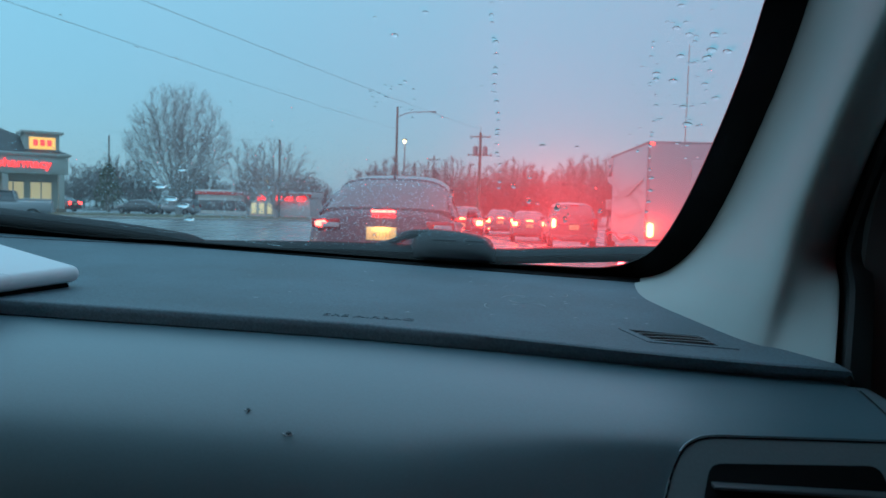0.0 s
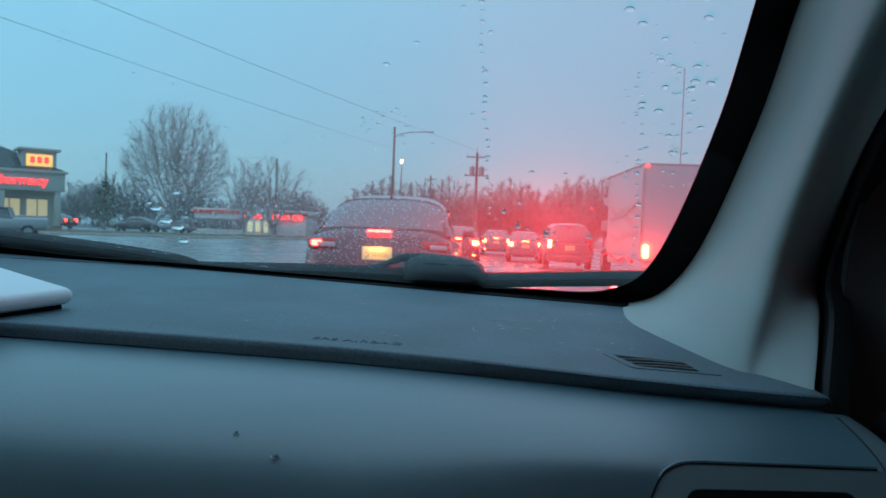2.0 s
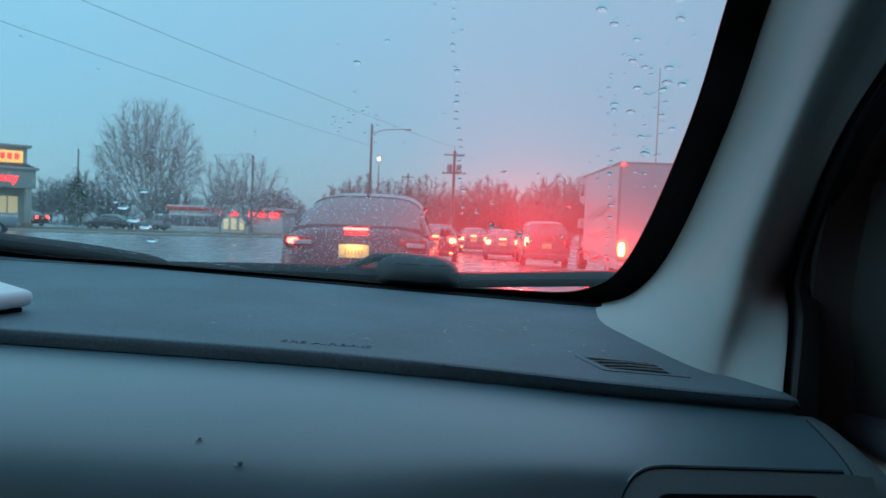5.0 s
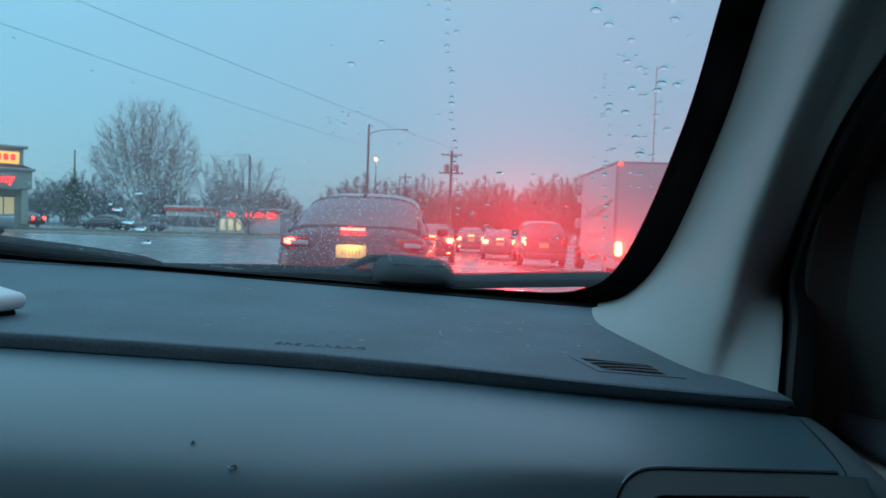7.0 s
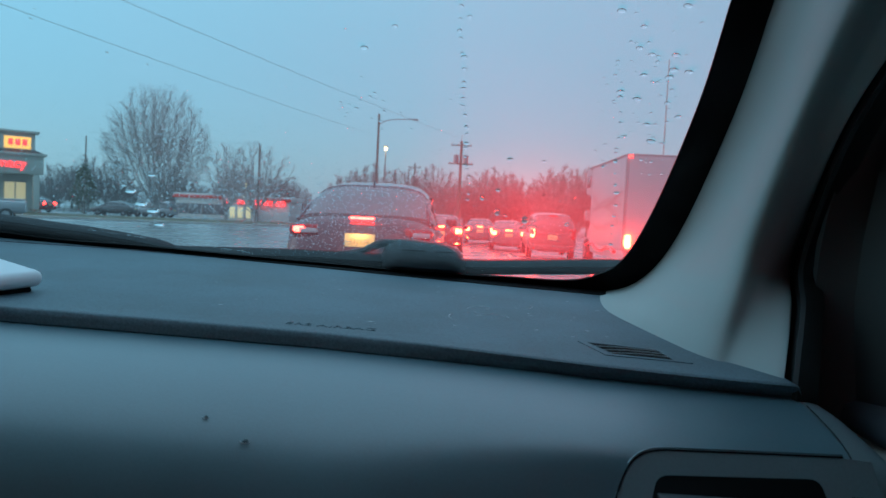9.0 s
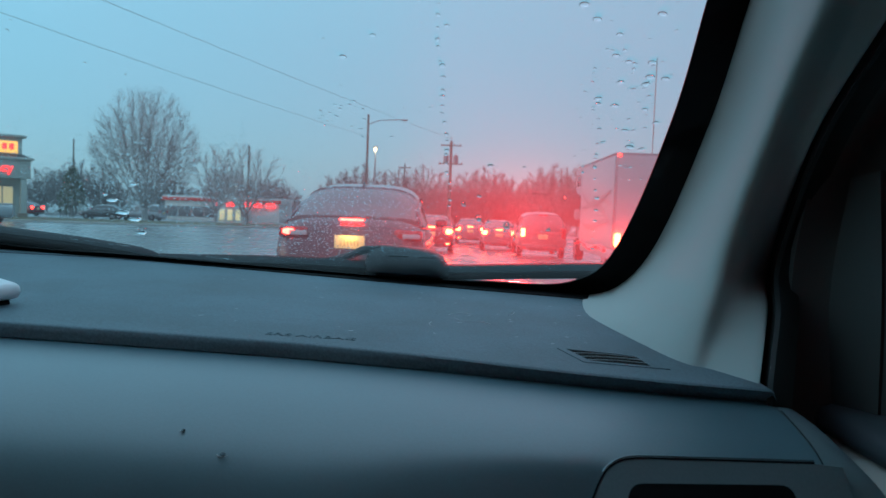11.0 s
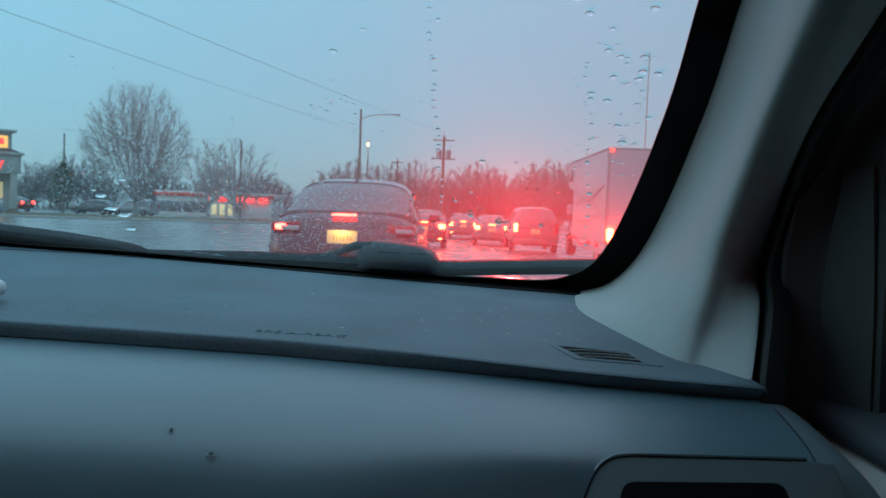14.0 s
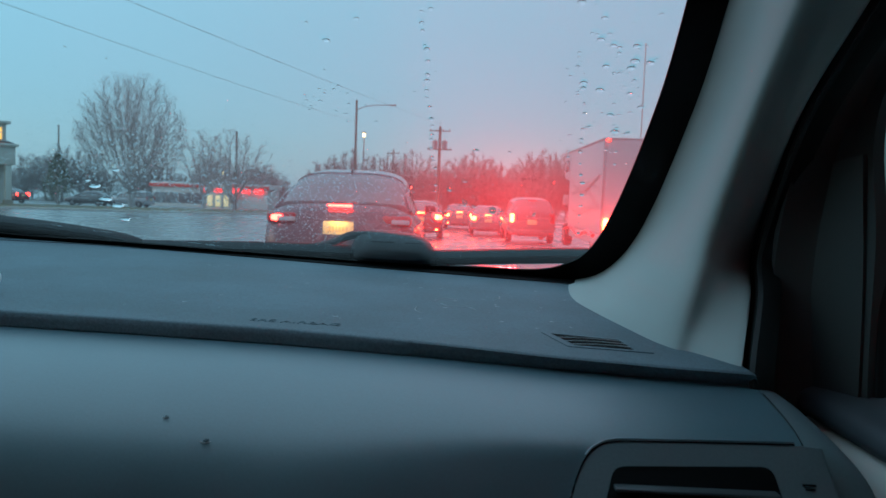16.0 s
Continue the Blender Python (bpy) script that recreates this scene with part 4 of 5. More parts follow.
def car(name, at, turn, paint, label, kind="sedan", lit=(1, 1, 1), lamp=None, category="car", group="cars ahead in traffic"):
    """A car seen from behind; its origin is on the road under its rear bumper, its nose at +y."""
    c = thing(name, at, turn, label, category, group)
    big = 1.5 if lamp else 1.0
    lamp = lamp or HOT_LAMP
    if kind == "sedan":
        L, H, hw, deck = 4.5, 1.53, 0.915, 1.09
        body = [(0.0, 0.42, 0.72, 0.72), (0.03, 0.36, 0.80, 0.84), (0.10, 0.30, 0.98, 0.885), (0.22, 0.26, deck, 0.895), (0.5, 0.24, 1.09, 0.905), (1.2, 0.22, 1.02, hw), (2.6, 0.22, 1.0, hw), (3.4, 0.24, 0.96, 0.89), (4.1, 0.28, 0.86, 0.86), (4.4, 0.34, 0.74, 0.74), (L, 0.42, 0.62, 0.6)]
        cab = [(0.40, 1.02, 1.10, 0.83, 0.76), (0.70, 1.01, 1.31, 0.835, 0.72), (1.08, 1.0, 1.475, 0.84, 0.69), (1.6, 0.99, H, 0.84, 0.67), (2.3, 0.97, H - 0.02, 0.83, 0.66), (2.8, 0.96, 1.37, 0.81, 0.64), (3.5, 0.93, 0.97, 0.76, 0.66)]
        roof = [(1.02, 1.43, 0.63), (1.3, 1.49, 0.63), (1.7, 1.518, 0.62), (2.3, 1.508, 0.615), (2.72, 1.40, 0.61)]
        plate_z, lamp_z, lamp_h, lamp_w, chmsl = 0.80, 0.915, 0.12, 0.34, (0.15, 1.075)
    else:
        L, H, hw, deck = 4.8, 1.78, 0.94, 1.1
        body = [(0.0, 0.45, 0.85, 0.80), (0.04, 0.38, 1.02, 0.90), (0.15, 0.34, 1.08, 0.935), (1.2, 0.30, 1.09, hw), (3.3, 0.30, 1.07, hw), (4.2, 0.34, 1.0, 0.91), (4.65, 0.40, 0.86, 0.80), (L, 0.48, 0.7, 0.66)]
        cab = [(0.06, 1.04, 1.10, 0.85, 0.80), (0.16, 1.04, 1.45, 0.87, 0.74), (0.32, 1.04, 1.72, 0.88, 0.70), (1.0, 1.04, H, 0.89, 0.69), (2.3, 1.03, H - 0.01, 0.89, 0.69), (2.9, 1.02, 1.58, 0.87, 0.70), (3.6, 1.0, 1.05, 0.83, 0.74)]
        roof = [(0.22, 1.74, 0.69), (0.6, 1.79, 0.70), (1.0, 1.805, 0.70), (2.3, 1.795, 0.69), (2.75, 1.66, 0.70)]
        plate_z, lamp_z, lamp_h, lamp_w, chmsl = 0.86, 1.0, 0.36, 0.22, (0.24, 1.70)
    part("body", loft([section(*s) for s in body]), paint, c, "", 50)
    part("windows", loft([ring_cabin(*s) for s in cab]), CAR_GLASS, c, "dark rain-wet glass", 50)
    rows = []
    for q in cab[2:6]:
        ring = ring_cabin(*q, grow=0.005)
        rows.append(ring[5:-5])
    part("roof", thicken(sheet(rows), 0.004), paint, c, "", 50)
    for s in (-1, 1):                          # roof posts
        a = [(s * q[3], q[0], q[1]) for q in cab[:1]] + [(s * (q[3] + (q[4] - q[3]) * 0.62), q[0], q[1] + (q[2] - q[1]) * 0.62) for q in cab[1:3]]
        part("post", tube(catmull(a, 4), 0.024, 8), paint, c)
        f = [(s * (q[3] + (q[4] - q[3]) * 0.75), q[0], q[1] + (q[2] - q[1]) * 0.75) for q in cab[4:6]] + [(s * cab[6][3], cab[6][0], cab[6][2])]
        part("post", tube(catmull(f, 4), 0.022, 8), paint, c)
    part("bumper", box((2 * hw - 0.16, 0.16, 0.24), (0, 0.06, 0.46), 0.06, None, 3), paint, c)
    part("bumper_insert", box((1.1, 0.06, 0.10), (0, -0.015, 0.36), 0.02), DARK_PLASTIC, c)
    part("boot_lip", box((1.25, 0.05, 0.03), (0, 0.10 if kind == "sedan" else 0.02, plate_z + 0.105), 0.01), DARK_PLASTIC, c)
    p = part("plate", box((0.36, 0.012, 0.18), (0, 0.012 if kind == "sedan" else 0.0, plate_z), 0.004), PLATE, c, "pale number plate with illegible marks")
    for k in range(6):
        part("plate_mark", box((0.02, 0.004, 0.06), (-0.10 + 0.04 * k, 0.006 if kind == "sedan" else -0.006, plate_z), 0), INK, p)
    for s, on in ((-1, lit[0]), (1, lit[2])):
        x = s * (hw - lamp_w / 2 - 0.055)
        t = part("tail_lamp", box((lamp_w, 0.12, lamp_h * (2.6 if big > 1 and kind == "sedan" else 1.15 if big > 1 else 1)), (x, 0.10 if kind == "sedan" else 0.06, lamp_z), 0.03, Matrix.Rotation(radians(-s * 14), 4, "Z"), 3), (RED_LAMP if big > 1 else lamp) if on == 2 or (on and big > 1) else DULL_RED, c, "red tail lamp")
        far = big > 1
        lens = ((lamp_w * (0.72 if far else 0.42), lamp_h * (1.5 if far else 0.62)) if kind == "sedan" else (lamp_w * 0.62, lamp_h * 0.85))
        part("lit_lens", box((lens[0], 0.05, lens[1]), (x + s * lamp_w * 0.16 * (kind == "sedan"), 0.035 if kind == "sedan" else -0.012, lamp_z), 0.02, None, 3), lamp if on else DULL_RED, t, "glowing red lens")
        part("reversing_lens", box((lamp_w * (0.35 if far else 0.62), 0.04, lamp_h * 0.45), (x - s * lamp_w * (0.22 if far or on else -0.12), 0.035 if far else 0.022 if kind == "sedan" else -0.008, lamp_z + (0.012 if far else -0.012)), 0.012), CLEAR_LENS, t)
        part("mirror", box((0.18, 0.10, 0.13), (s * (hw + 0.09), L * 0.62, 1.03 if kind == "sedan" else 1.14), 0.04, None, 3), paint, c)
        part("reflector", box((0.12, 0.02, 0.04), (s * (hw - 0.22), -0.022, 0.42), 0.008), lamp if on == 2 else DULL_RED, c)
    part("brake_bar", box((0.34, 0.05, 0.035) if big > 1 else (0.29, 0.05, 0.026), (0, chmsl[0] - 0.01, chmsl[1]), 0.01), lamp if lit[1] else DULL_RED, c, "glowing high brake lamp bar")
    if kind == "sedan":
        bm = bmesh.new()
        vs = [bm.verts.new(v) for v in ((-0.02, 1.12, 1.48), (0.02, 1.12, 1.48), (0.02, 1.30, 1.52), (-0.02, 1.30, 1.52), (0, 1.13, 1.575))]
        for f in ((0, 1, 4), (1, 2, 4), (2, 3, 4), (3, 0, 4), (3, 2, 1, 0)):
            bm.faces.new([vs[i] for i in f])
        part("antenna_fin", bm, paint, c)
    for y in (0.95, L - 0.9):
        for s in (-1, 1):
            wheel(c, s * (hw - 0.11), y, 0.32 if kind == "sedan" else 0.36)
    return c


def brake_spot(at, target, power, r=0.06, cone=50):
    s = new("brake_fill_spot", bpy.data.lights.new("brake_fill_spot", "SPOT"))
    s.data.energy, s.data.color, s.data.spot_size, s.data.spot_blend, s.data.shadow_soft_size = power, (1.0, 0.02, 0.022), radians(cone), 1.0, r
    s.matrix_world = look(at, target)
    return s


EYE = (0.22, 0.90, 1.34)
car("sedan", (-1.355, 8.66, ground_z(8.66)), 0.3, SEDAN_PAINT, "dark wet sedan with lit brake lamp stopped in traffic", lit=(1, 1, 0))
plate_light = new("plate_light", bpy.data.lights.new("plate_light", "AREA"))
plate_light.data.size, plate_light.data.energy, plate_light.data.color = 0.05, 1.7, (1.0, 0.50, 0.13)
plate_light.matrix_world = look((-1.355, 8.54, 0.95), (-1.355, 8.66, 0.79))
car("sedan", (-1.36, 29.5, ground_z(29.5)), 0, RED_PAINT, "dark red car with bright brake lamps ahead", lamp=FAR_LAMP, lit=(2, 1, 2))
car("sedan", (0.35, 44, ground_z(44)), 0, GREY_PAINT, "grey car with red tail lamps farther ahead", lamp=FAR_LAMP, lit=(2, 1, 2))
car("sedan", (1.75, 37, ground_z(37)), 0, GREY_PAINT, "grey car with red tail lamps farther ahead", lamp=FAR_LAMP, lit=(1, 1, 1))
car("suv", (3.03, 28.5, ground_z(28.5)), 0, GREY_PAINT, "pale grey wet sport utility car with lit tail lamps", lamp=FAR_LAMP, kind="suv", lit=(1, 0, 0))
# added spots by the tail lamps, boosted and aimed to redden the misted glass
for at, power in (((-2.10, 8.50, 0.9), 100), ((-1.355, 8.46, 1.05), 170), ((2.26, 28.2, 0.7), 44000), ((3.8, 28.2, 0.7), 12000), ((3.80, 18.4, 0.68), 12500), ((-2.0, 29.2, 0.5), 9000), ((-0.65, 29.2, 0.5), 34000), ((2.5, 36.7, 0.4), 25000)):
    brake_spot(at, EYE, power, cone=2.8 if at[1] > 15 else 12)


def pickup(at, turn, paint, label):
    """A pickup truck; its origin is on the road under its front bumper, its nose at -y."""
    c = thing("pickup_truck", at, turn, label, "pickup truck")
    part("lower_body", loft([section(*q) for q in ((0.0, 0.55, 0.95, 0.80), (0.08, 0.45, 1.12, 0.95), (0.5, 0.42, 1.22, 1.0), (1.6, 0.42, 1.26, 1.01), (3.9, 0.42, 1.26, 1.01), (5.6, 0.46, 1.28, 1.0), (5.75, 0.55, 1.25, 0.95))]), paint, c, "", 50)
    part("cab_glass", loft([ring_cabin(*q) for q in ((1.35, 1.2, 1.26, 0.90, 0.86), (1.95, 1.2, 1.80, 0.92, 0.72), (2.3, 1.2, 1.86, 0.92, 0.72), (3.6, 1.2, 1.84, 0.92, 0.72), (3.85, 1.2, 1.30, 0.92, 0.80))]), CAR_GLASS, c, "", 50)
    part("roof", thicken(sheet([[(x, y, z - 0.03 * abs(x) ** 3) for x in (-0.74, -0.5, -0.2, 0.2, 0.5, 0.74)] for y, z in ((1.9, 1.82), (2.2, 1.90), (3.0, 1.91), (3.62, 1.87))]), 0.03), paint, c)
    for s in (-1, 1):
        for a, b in (((0.90, 1.35, 1.24), (0.73, 1.95, 1.83)), ((0.92, 2.85, 1.24), (0.74, 2.85, 1.86)), ((0.92, 3.80, 1.24), (0.74, 3.62, 1.84))):
            part("post", tube([(s * a[0], a[1], a[2]), (s * b[0], b[1], b[2])], 0.04, 8), paint, c)
        part("bed_rail", box((0.09, 1.75, 0.12), (s * 0.95, 4.75, 1.32), 0.03), paint, c)
        part("headlamp", box((0.32, 0.12, 0.22), (s * 0.76, 0.02, 1.0), 0.04, None, 3), HEADLAMP, c, "lit headlamp")
        part("fog_lamp", box((0.14, 0.06, 0.10), (s * 0.72, -0.05, 0.62), 0.03), WARM_LAMP, c)
        part("mirror", box((0.22, 0.12, 0.24), (s * 1.12, 1.7, 1.32), 0.04), BLACK, c)
        for y in (1.0, 4.7):
            wheel(c, s * 0.90, y, 0.40, 0.26)
    part("grille", box((1.0, 0.06, 0.26), (0, -0.02, 0.98), 0.03), BLACK, c, "dark grille")
    part("bumper", box((1.9, 0.18, 0.22), (0, -0.03, 0.66), 0.05, None, 3), STEEL, c)


pickup((-33.5, 43.0, ground_z(43.0)), -62, WHITE_PAINT, "white wet pickup truck with lit headlamps on the road")


def camper_truck():
    """A camper van body; its origin is on the road under the middle of its rear bumper, its nose at +y."""
    hw, top, y1, y2 = 1.15, 3.12, 5.5, 6.9
    t = thing("camper_truck", (3.72 + hw, 18.6, ground_z(20)), 0, "white camper truck with a cab overhang and swirl decals", "truck")
    part("cargo_box", box((2 * hw, y1, 2.45), (0, y1 / 2, top - 1.225), 0.07, None, 3), TRUCK_BOX, t, "white camper body")
    part("cab_overhang", loft([[(x * k, y, z) for x, z in ((hw, z0), (hw, top - 0.08), (hw - 0.1, top - dz), (-hw + 0.1, top - dz), (-hw, top - 0.08), (-hw, z0))] for y, z0, dz, k in ((y1 - 0.02, 2.18, 0.0, 1), (y2 - 0.5, 2.28, 0.02, 1), (y2 - 0.12, 2.45, 0.10, 0.97), (y2, 2.62, 0.25, 0.92))]), TRUCK_BOX, t, "rounded overhang above the cab")
    part("top_rail", box((2 * hw + 0.03, y1 + 0.5, 0.06), (0, y1 / 2 + 0.25, top - 0.02), 0.015), STEEL, t)
    part("corner_trim", box((0.05, 0.05, 2.3), (-hw - 0.004, 0.02, top - 1.25), 0.01), STEEL, t)
    part("rear_door", box((0.72, 0.04, 1.9), (0.25, -0.015, 1.72), 0.02), TRUCK_BOX, t)
    part("bunk_window", box((0.03, 0.62, 0.36), (-hw - 0.004, 6.0, 2.66), 0.03), CAR_GLASS, t)
    for lift, (z0, amp, wide, ph) in enumerate(((1.35, 0.42, 0.10, 0.0), (1.62, 0.34, 0.07, 0.7), (1.15, 0.26, 0.06, 1.5), (1.95, 0.30, 0.05, 2.2))):      # decal swirls
        rows = []
        for k in range(25):
            f = k / 24
            y, z = 0.5 + 4.7 * f, z0 + amp * math.sin(3.6 * f + ph) + 0.5 * f * f
            h = wide * math.sin(math.pi * min(1.0, f + 0.08)) ** 0.6 + 0.01
            rows.append([(-hw - 0.008 - 0.008 * lift, y, z - h), (-hw - 0.008 - 0.008 * lift, y, z + h)])
        part("swirl", thicken(sheet(rows), 0.004, (-1, 0, 0)), SWIRL, t, "curved grey and maroon decal")
    part("chassis", box((0.9, 7.2, 0.22), (0, 3.9, 0.60), 0.03), BLACK, t)
    part("skirt", box((2 * hw - 0.06, y1 - 0.2, 0.32), (0, y1 / 2, 0.56), 0.03), TRUCK_BOX, t)
    wave = [(-hw - 0.02, 1.0 + 0.46 * k, 0.62 + 0.07 * math.sin(0.9 * k)) for k in range(12)]
    # tape is no lamp; emission imitates the light it throws back
    part("side_stripe", tube(catmull(wave, 4), 0.05, 6, 0.02), glow("glowing_red_side_tape", (1.0, 0.03, 0.03), 0.8), t, "red reflective side tape, its reflection put in as glow")
    part("bumper", box((2.2, 0.14, 0.20), (0, -0.05, 0.48), 0.03), STEEL, t)
    cab = part("cab", loft([section(y, 0.42, zt, w, 6) for y, zt, w in ((y1 - 0.1, 2.15, 0.98), (y1 + 0.15, 2.1, 0.98), (y1 + 0.7, 1.42, 0.97), (y1 + 1.9, 1.22, 0.93), (y1 + 2.1, 1.0, 0.85))]), WHITE_PAINT, t, "", 50)
    for s in (-1, 1):
        part("side_glass", box((0.03, 0.30, 0.42), (s * 0.985, y1 + 0.08, 1.70), 0.03), CAR_GLASS, cab)
        part("mirror", box((0.22, 0.10, 0.34), (s * 1.15, y1 + 0.45, 1.55), 0.03), WHITE_PAINT, cab)
        part("tail_lamp", box((0.15, 0.12, 0.34), (s * 1.05, -0.06, 0.93), 0.06, None, 4), FAR_LAMP, t, "bright red tail lamp")
        part("marker_lamp", box((0.10, 0.05, 0.06), (s * 1.08, -0.03, top - 0.06), 0.015), RED_LAMP, t)
        for y in (1.5, y1 + 1.3):
            wheel(t, s * 0.95, y, 0.38, 0.26)
    return t


camper_truck()


# ---------- trees ----------
def bare_tree(at, height, width, seed, label, material=BARK, trunk=0.30, group="bare roadside trees", limbs=32, subs=15, twigs=9, fork=0.16, twig=1.0):
    """A leafless tree: upright limbs fan from a short trunk and fill a rounded crown with twigs."""
    rng = random.Random(seed)
    t = thing("bare_tree", at, 0, label, "tree", group)
    wood, fine = bmesh.new(), bmesh.new()
    jit = lambda s: Vector((rng.uniform(-s, s), rng.uniform(-s, s), rng.uniform(-s, s)))
    mid, rad = Vector((0, 0, height * 0.55)), Vector((width / 2, width / 2, height * 0.45))
    tube([(0, 0, -0.2), (0.02, 0, height * fork * 0.5), (0, 0.03, height * fork)], trunk, 10, trunk * 0.8, wood)

    def branch(a, b, c, r, n, bm, seg):
        pts = [a * (1 - f) ** 2 + 2 * b * f * (1 - f) + c * f * f for f in [k / n for k in range(n + 1)]]
        tube(pts, r, seg, r * 0.35, bm, cap=False)
        return pts
    for k in range(limbs):
        az = 2.4 * k + rng.uniform(-0.3, 0.3)
        th = radians(6 + 94 * (k / limbs) ** 0.8)
        reach = rng.uniform(0.74, 0.90)
        end = mid + Vector((rad.x * math.sin(th) * math.cos(az), rad.y * math.sin(th) * math.sin(az), rad.z * math.cos(th))) * reach
        a = Vector((0, 0, height * rng.uniform(fork * 0.6, fork * 1.15)))
        b = a.lerp(end, 0.5) + Vector((end.x * 0.24, end.y * 0.24, -(end.z - a.z) * 0.06)) + jit(width * 0.02)
        pts = branch(a, b, end, trunk * rng.uniform(0.16, 0.27) * min(1.0, 32 / limbs) * (0.8 if limbs > 32 else 1.0), 7, wood, 6)
        for j in range(subs):
            f0 = 0.40 if limbs > 32 else 0.22
            f = f0 + (0.98 - f0) * (j + rng.random()) / subs
            i = min(6, int(f * 7))
            q = pts[i].lerp(pts[i + 1], f * 7 - i)
            along = (pts[i + 1] - pts[i]).normalized()
            outward = Vector((q.x / rad.x, q.y / rad.y, (q.z - mid.z) / rad.z)) * 0.6
            d = (along * 0.9 + outward + Vector((0, 0, 0.15)) + jit(0.8)).normalized()
            length = height * rng.uniform(0.10, 0.19) * (1.15 - 0.5 * f)
            c = q + d * length
            over = Vector(((c.x - mid.x) / rad.x, (c.y - mid.y) / rad.y, (c.z - mid.z) / rad.z)).length
            if over > 0.96:                    # keep the crown's outline round
                c = q.lerp(mid + (c - mid) * (rng.uniform(0.88, 0.98) / over), 0.9)
            s = branch(q, q.lerp(c, 0.5) + jit(length * 0.1), c, trunk * 0.10 * twig ** 0.5, 3, fine, 4)
            for m in range(twigs):
                g = 0.15 + 0.85 * (m + rng.random()) / twigs
                i2 = min(2, int(g * 3))
                u = s[i2].lerp(s[i2 + 1], g * 3 - i2)
                e = (d * 0.8 + Vector((0, 0, 0.3)) + jit(0.85)).normalized() * height * rng.uniform(0.03, 0.075)
                tube([u, u + e * 0.55 + jit(0.03), u + e], trunk * 0.040 * twig, 3, trunk * 0.015 * twig, fine, cap=False)
                w = u + e * 0.5
                for _ in range(2):
                    e2 = (e.normalized() * 0.7 + jit(0.8)).normalized() * height * rng.uniform(0.02, 0.045)
                    tube([w, w + e2], trunk * 0.028 * twig, 3, trunk * 0.012 * twig, fine, cap=False)
    part("trunk", wood, material, t)
    part("crown", fine, material, t, "dense crown of fine bare twigs")
    return t


bare_tree((-29.0, 66, ground_z(66)), 12.3, 10.0, 3, "large bare pear tree with a rounded fan of upright limbs", limbs=56, subs=15, twigs=7, fork=0.10, twig=0.5)
bare_tree((-18.5, 61.5, ground_z(61.5) + 0.15), 7.0, 7.2, 5, "smaller bare spreading tree beside the road", trunk=0.2, limbs=22, subs=12, fork=0.12, twig=0.8)
bare_tree((-26.6, 78, ground_z(78)), 8.6, 6.0, 12, "hazy bare tree behind the larger one", trunk=0.2, limbs=20, subs=12, fork=0.14, twig=0.8)
far_a = bare_tree((-12, 150, -2.3), 11, 10, 8, "hazy bare tree in the distant tree line", BARK_FAR, 0.28, "distant tree line", 22, 12, 9, 0.16, 1.3)
far_b = bare_tree((-60, 150, -2.3), 9, 9, 9, "hazy bare tree in the distant tree line", BARK_FAR, 0.26, "distant tree line", 22, 12, 9, 0.14, 1.3)
rng = random.Random(2)
for k in range(84):
    x = -122 + 2.3 * k + rng.uniform(-2, 2)
    y = rng.uniform(135, 190)
    s = rng.uniform(0.55, 1.1)
    copy_thing(far_a if k % 2 else far_b, pose(x, y, ground_z(y), 0, 0, rng.uniform(0, 360)) @ Matrix.Diagonal((s * 1.15, s * 1.15, s, 1)))


for k in range(34):                            # nearer, taller trees beyond the queue of cars
    x = -16 + 1.5 * k + rng.uniform(-1, 1)
    y = rng.uniform(100, 128)
    s = rng.uniform(0.55, 1.08)
    copy_thing(far_b if k % 2 else far_a, pose(x, y, ground_z(y), 0, 0, rng.uniform(0, 360)) @ Matrix.Diagonal((s * 1.1, s * 1.1, s, 1)))


def evergreen(at, height, width, seed):
    rng = random.Random(seed)
    t = thing("evergreen_shrub", at, 0, "dark upright evergreen shrub beside a car park", "shrub")
    part("trunk", tube([(0, 0, -0.1), (0, 0, height * 0.9)], 0.12, 6, 0.03), BARK, t)
    bm = bmesh.new()
    for k in range(1800):
        f = rng.random() ** 0.8
        r = width / 2 * (1 - f) ** 0.7 * rng.uniform(0.4, 1.05)
        a = rng.uniform(0, 6.283)
        p = Vector((r * math.cos(a), r * math.sin(a), 0.3 + f * (height - 0.3)))
        s = rng.uniform(0.10, 0.26)
        d1 = Vector((rng.uniform(-1, 1), rng.uniform(-1, 1), rng.uniform(-1, 0.4))).normalized() * s
        d2 = Vector((rng.uniform(-1, 1), rng.uniform(-1, 1), rng.uniform(-1, 1))).normalized() * s * 0.5
        bm.faces.new([bm.verts.new(q) for q in (p, p + d1 + d2, p + d1 * 1.5, p + d1 - d2)])
    part("crown", bm, HEDGE, t, "", 0)


evergreen((-42.7, 79, ground_z(79)), 5.4, 4.2, 4)


# ---------- poles, wires, lamps ----------
def utility_pole(at, height, r, label, arms=(), steel=False, group="utility poles"):
    p = thing("utility_pole", at, 0, label, "pole", group)
    part("mast", tube([(0, 0, -0.3), (0, 0, height)], r, 10, r * 0.7), CONCRETE if steel else WOOD_POLE, p)
    for z, w in arms:
        a = part("crossarm", box((w, 0.12, 0.12), (0, -0.14, z), 0.015), WOOD_POLE, p)
        for f in (-0.45, -0.15, 0.15, 0.45):
            part("insulator", cyl(0.05, 0.22, (w * f, -0.14, z + 0.16), 0.035, None, 10), CONCRETE, a)
    return p


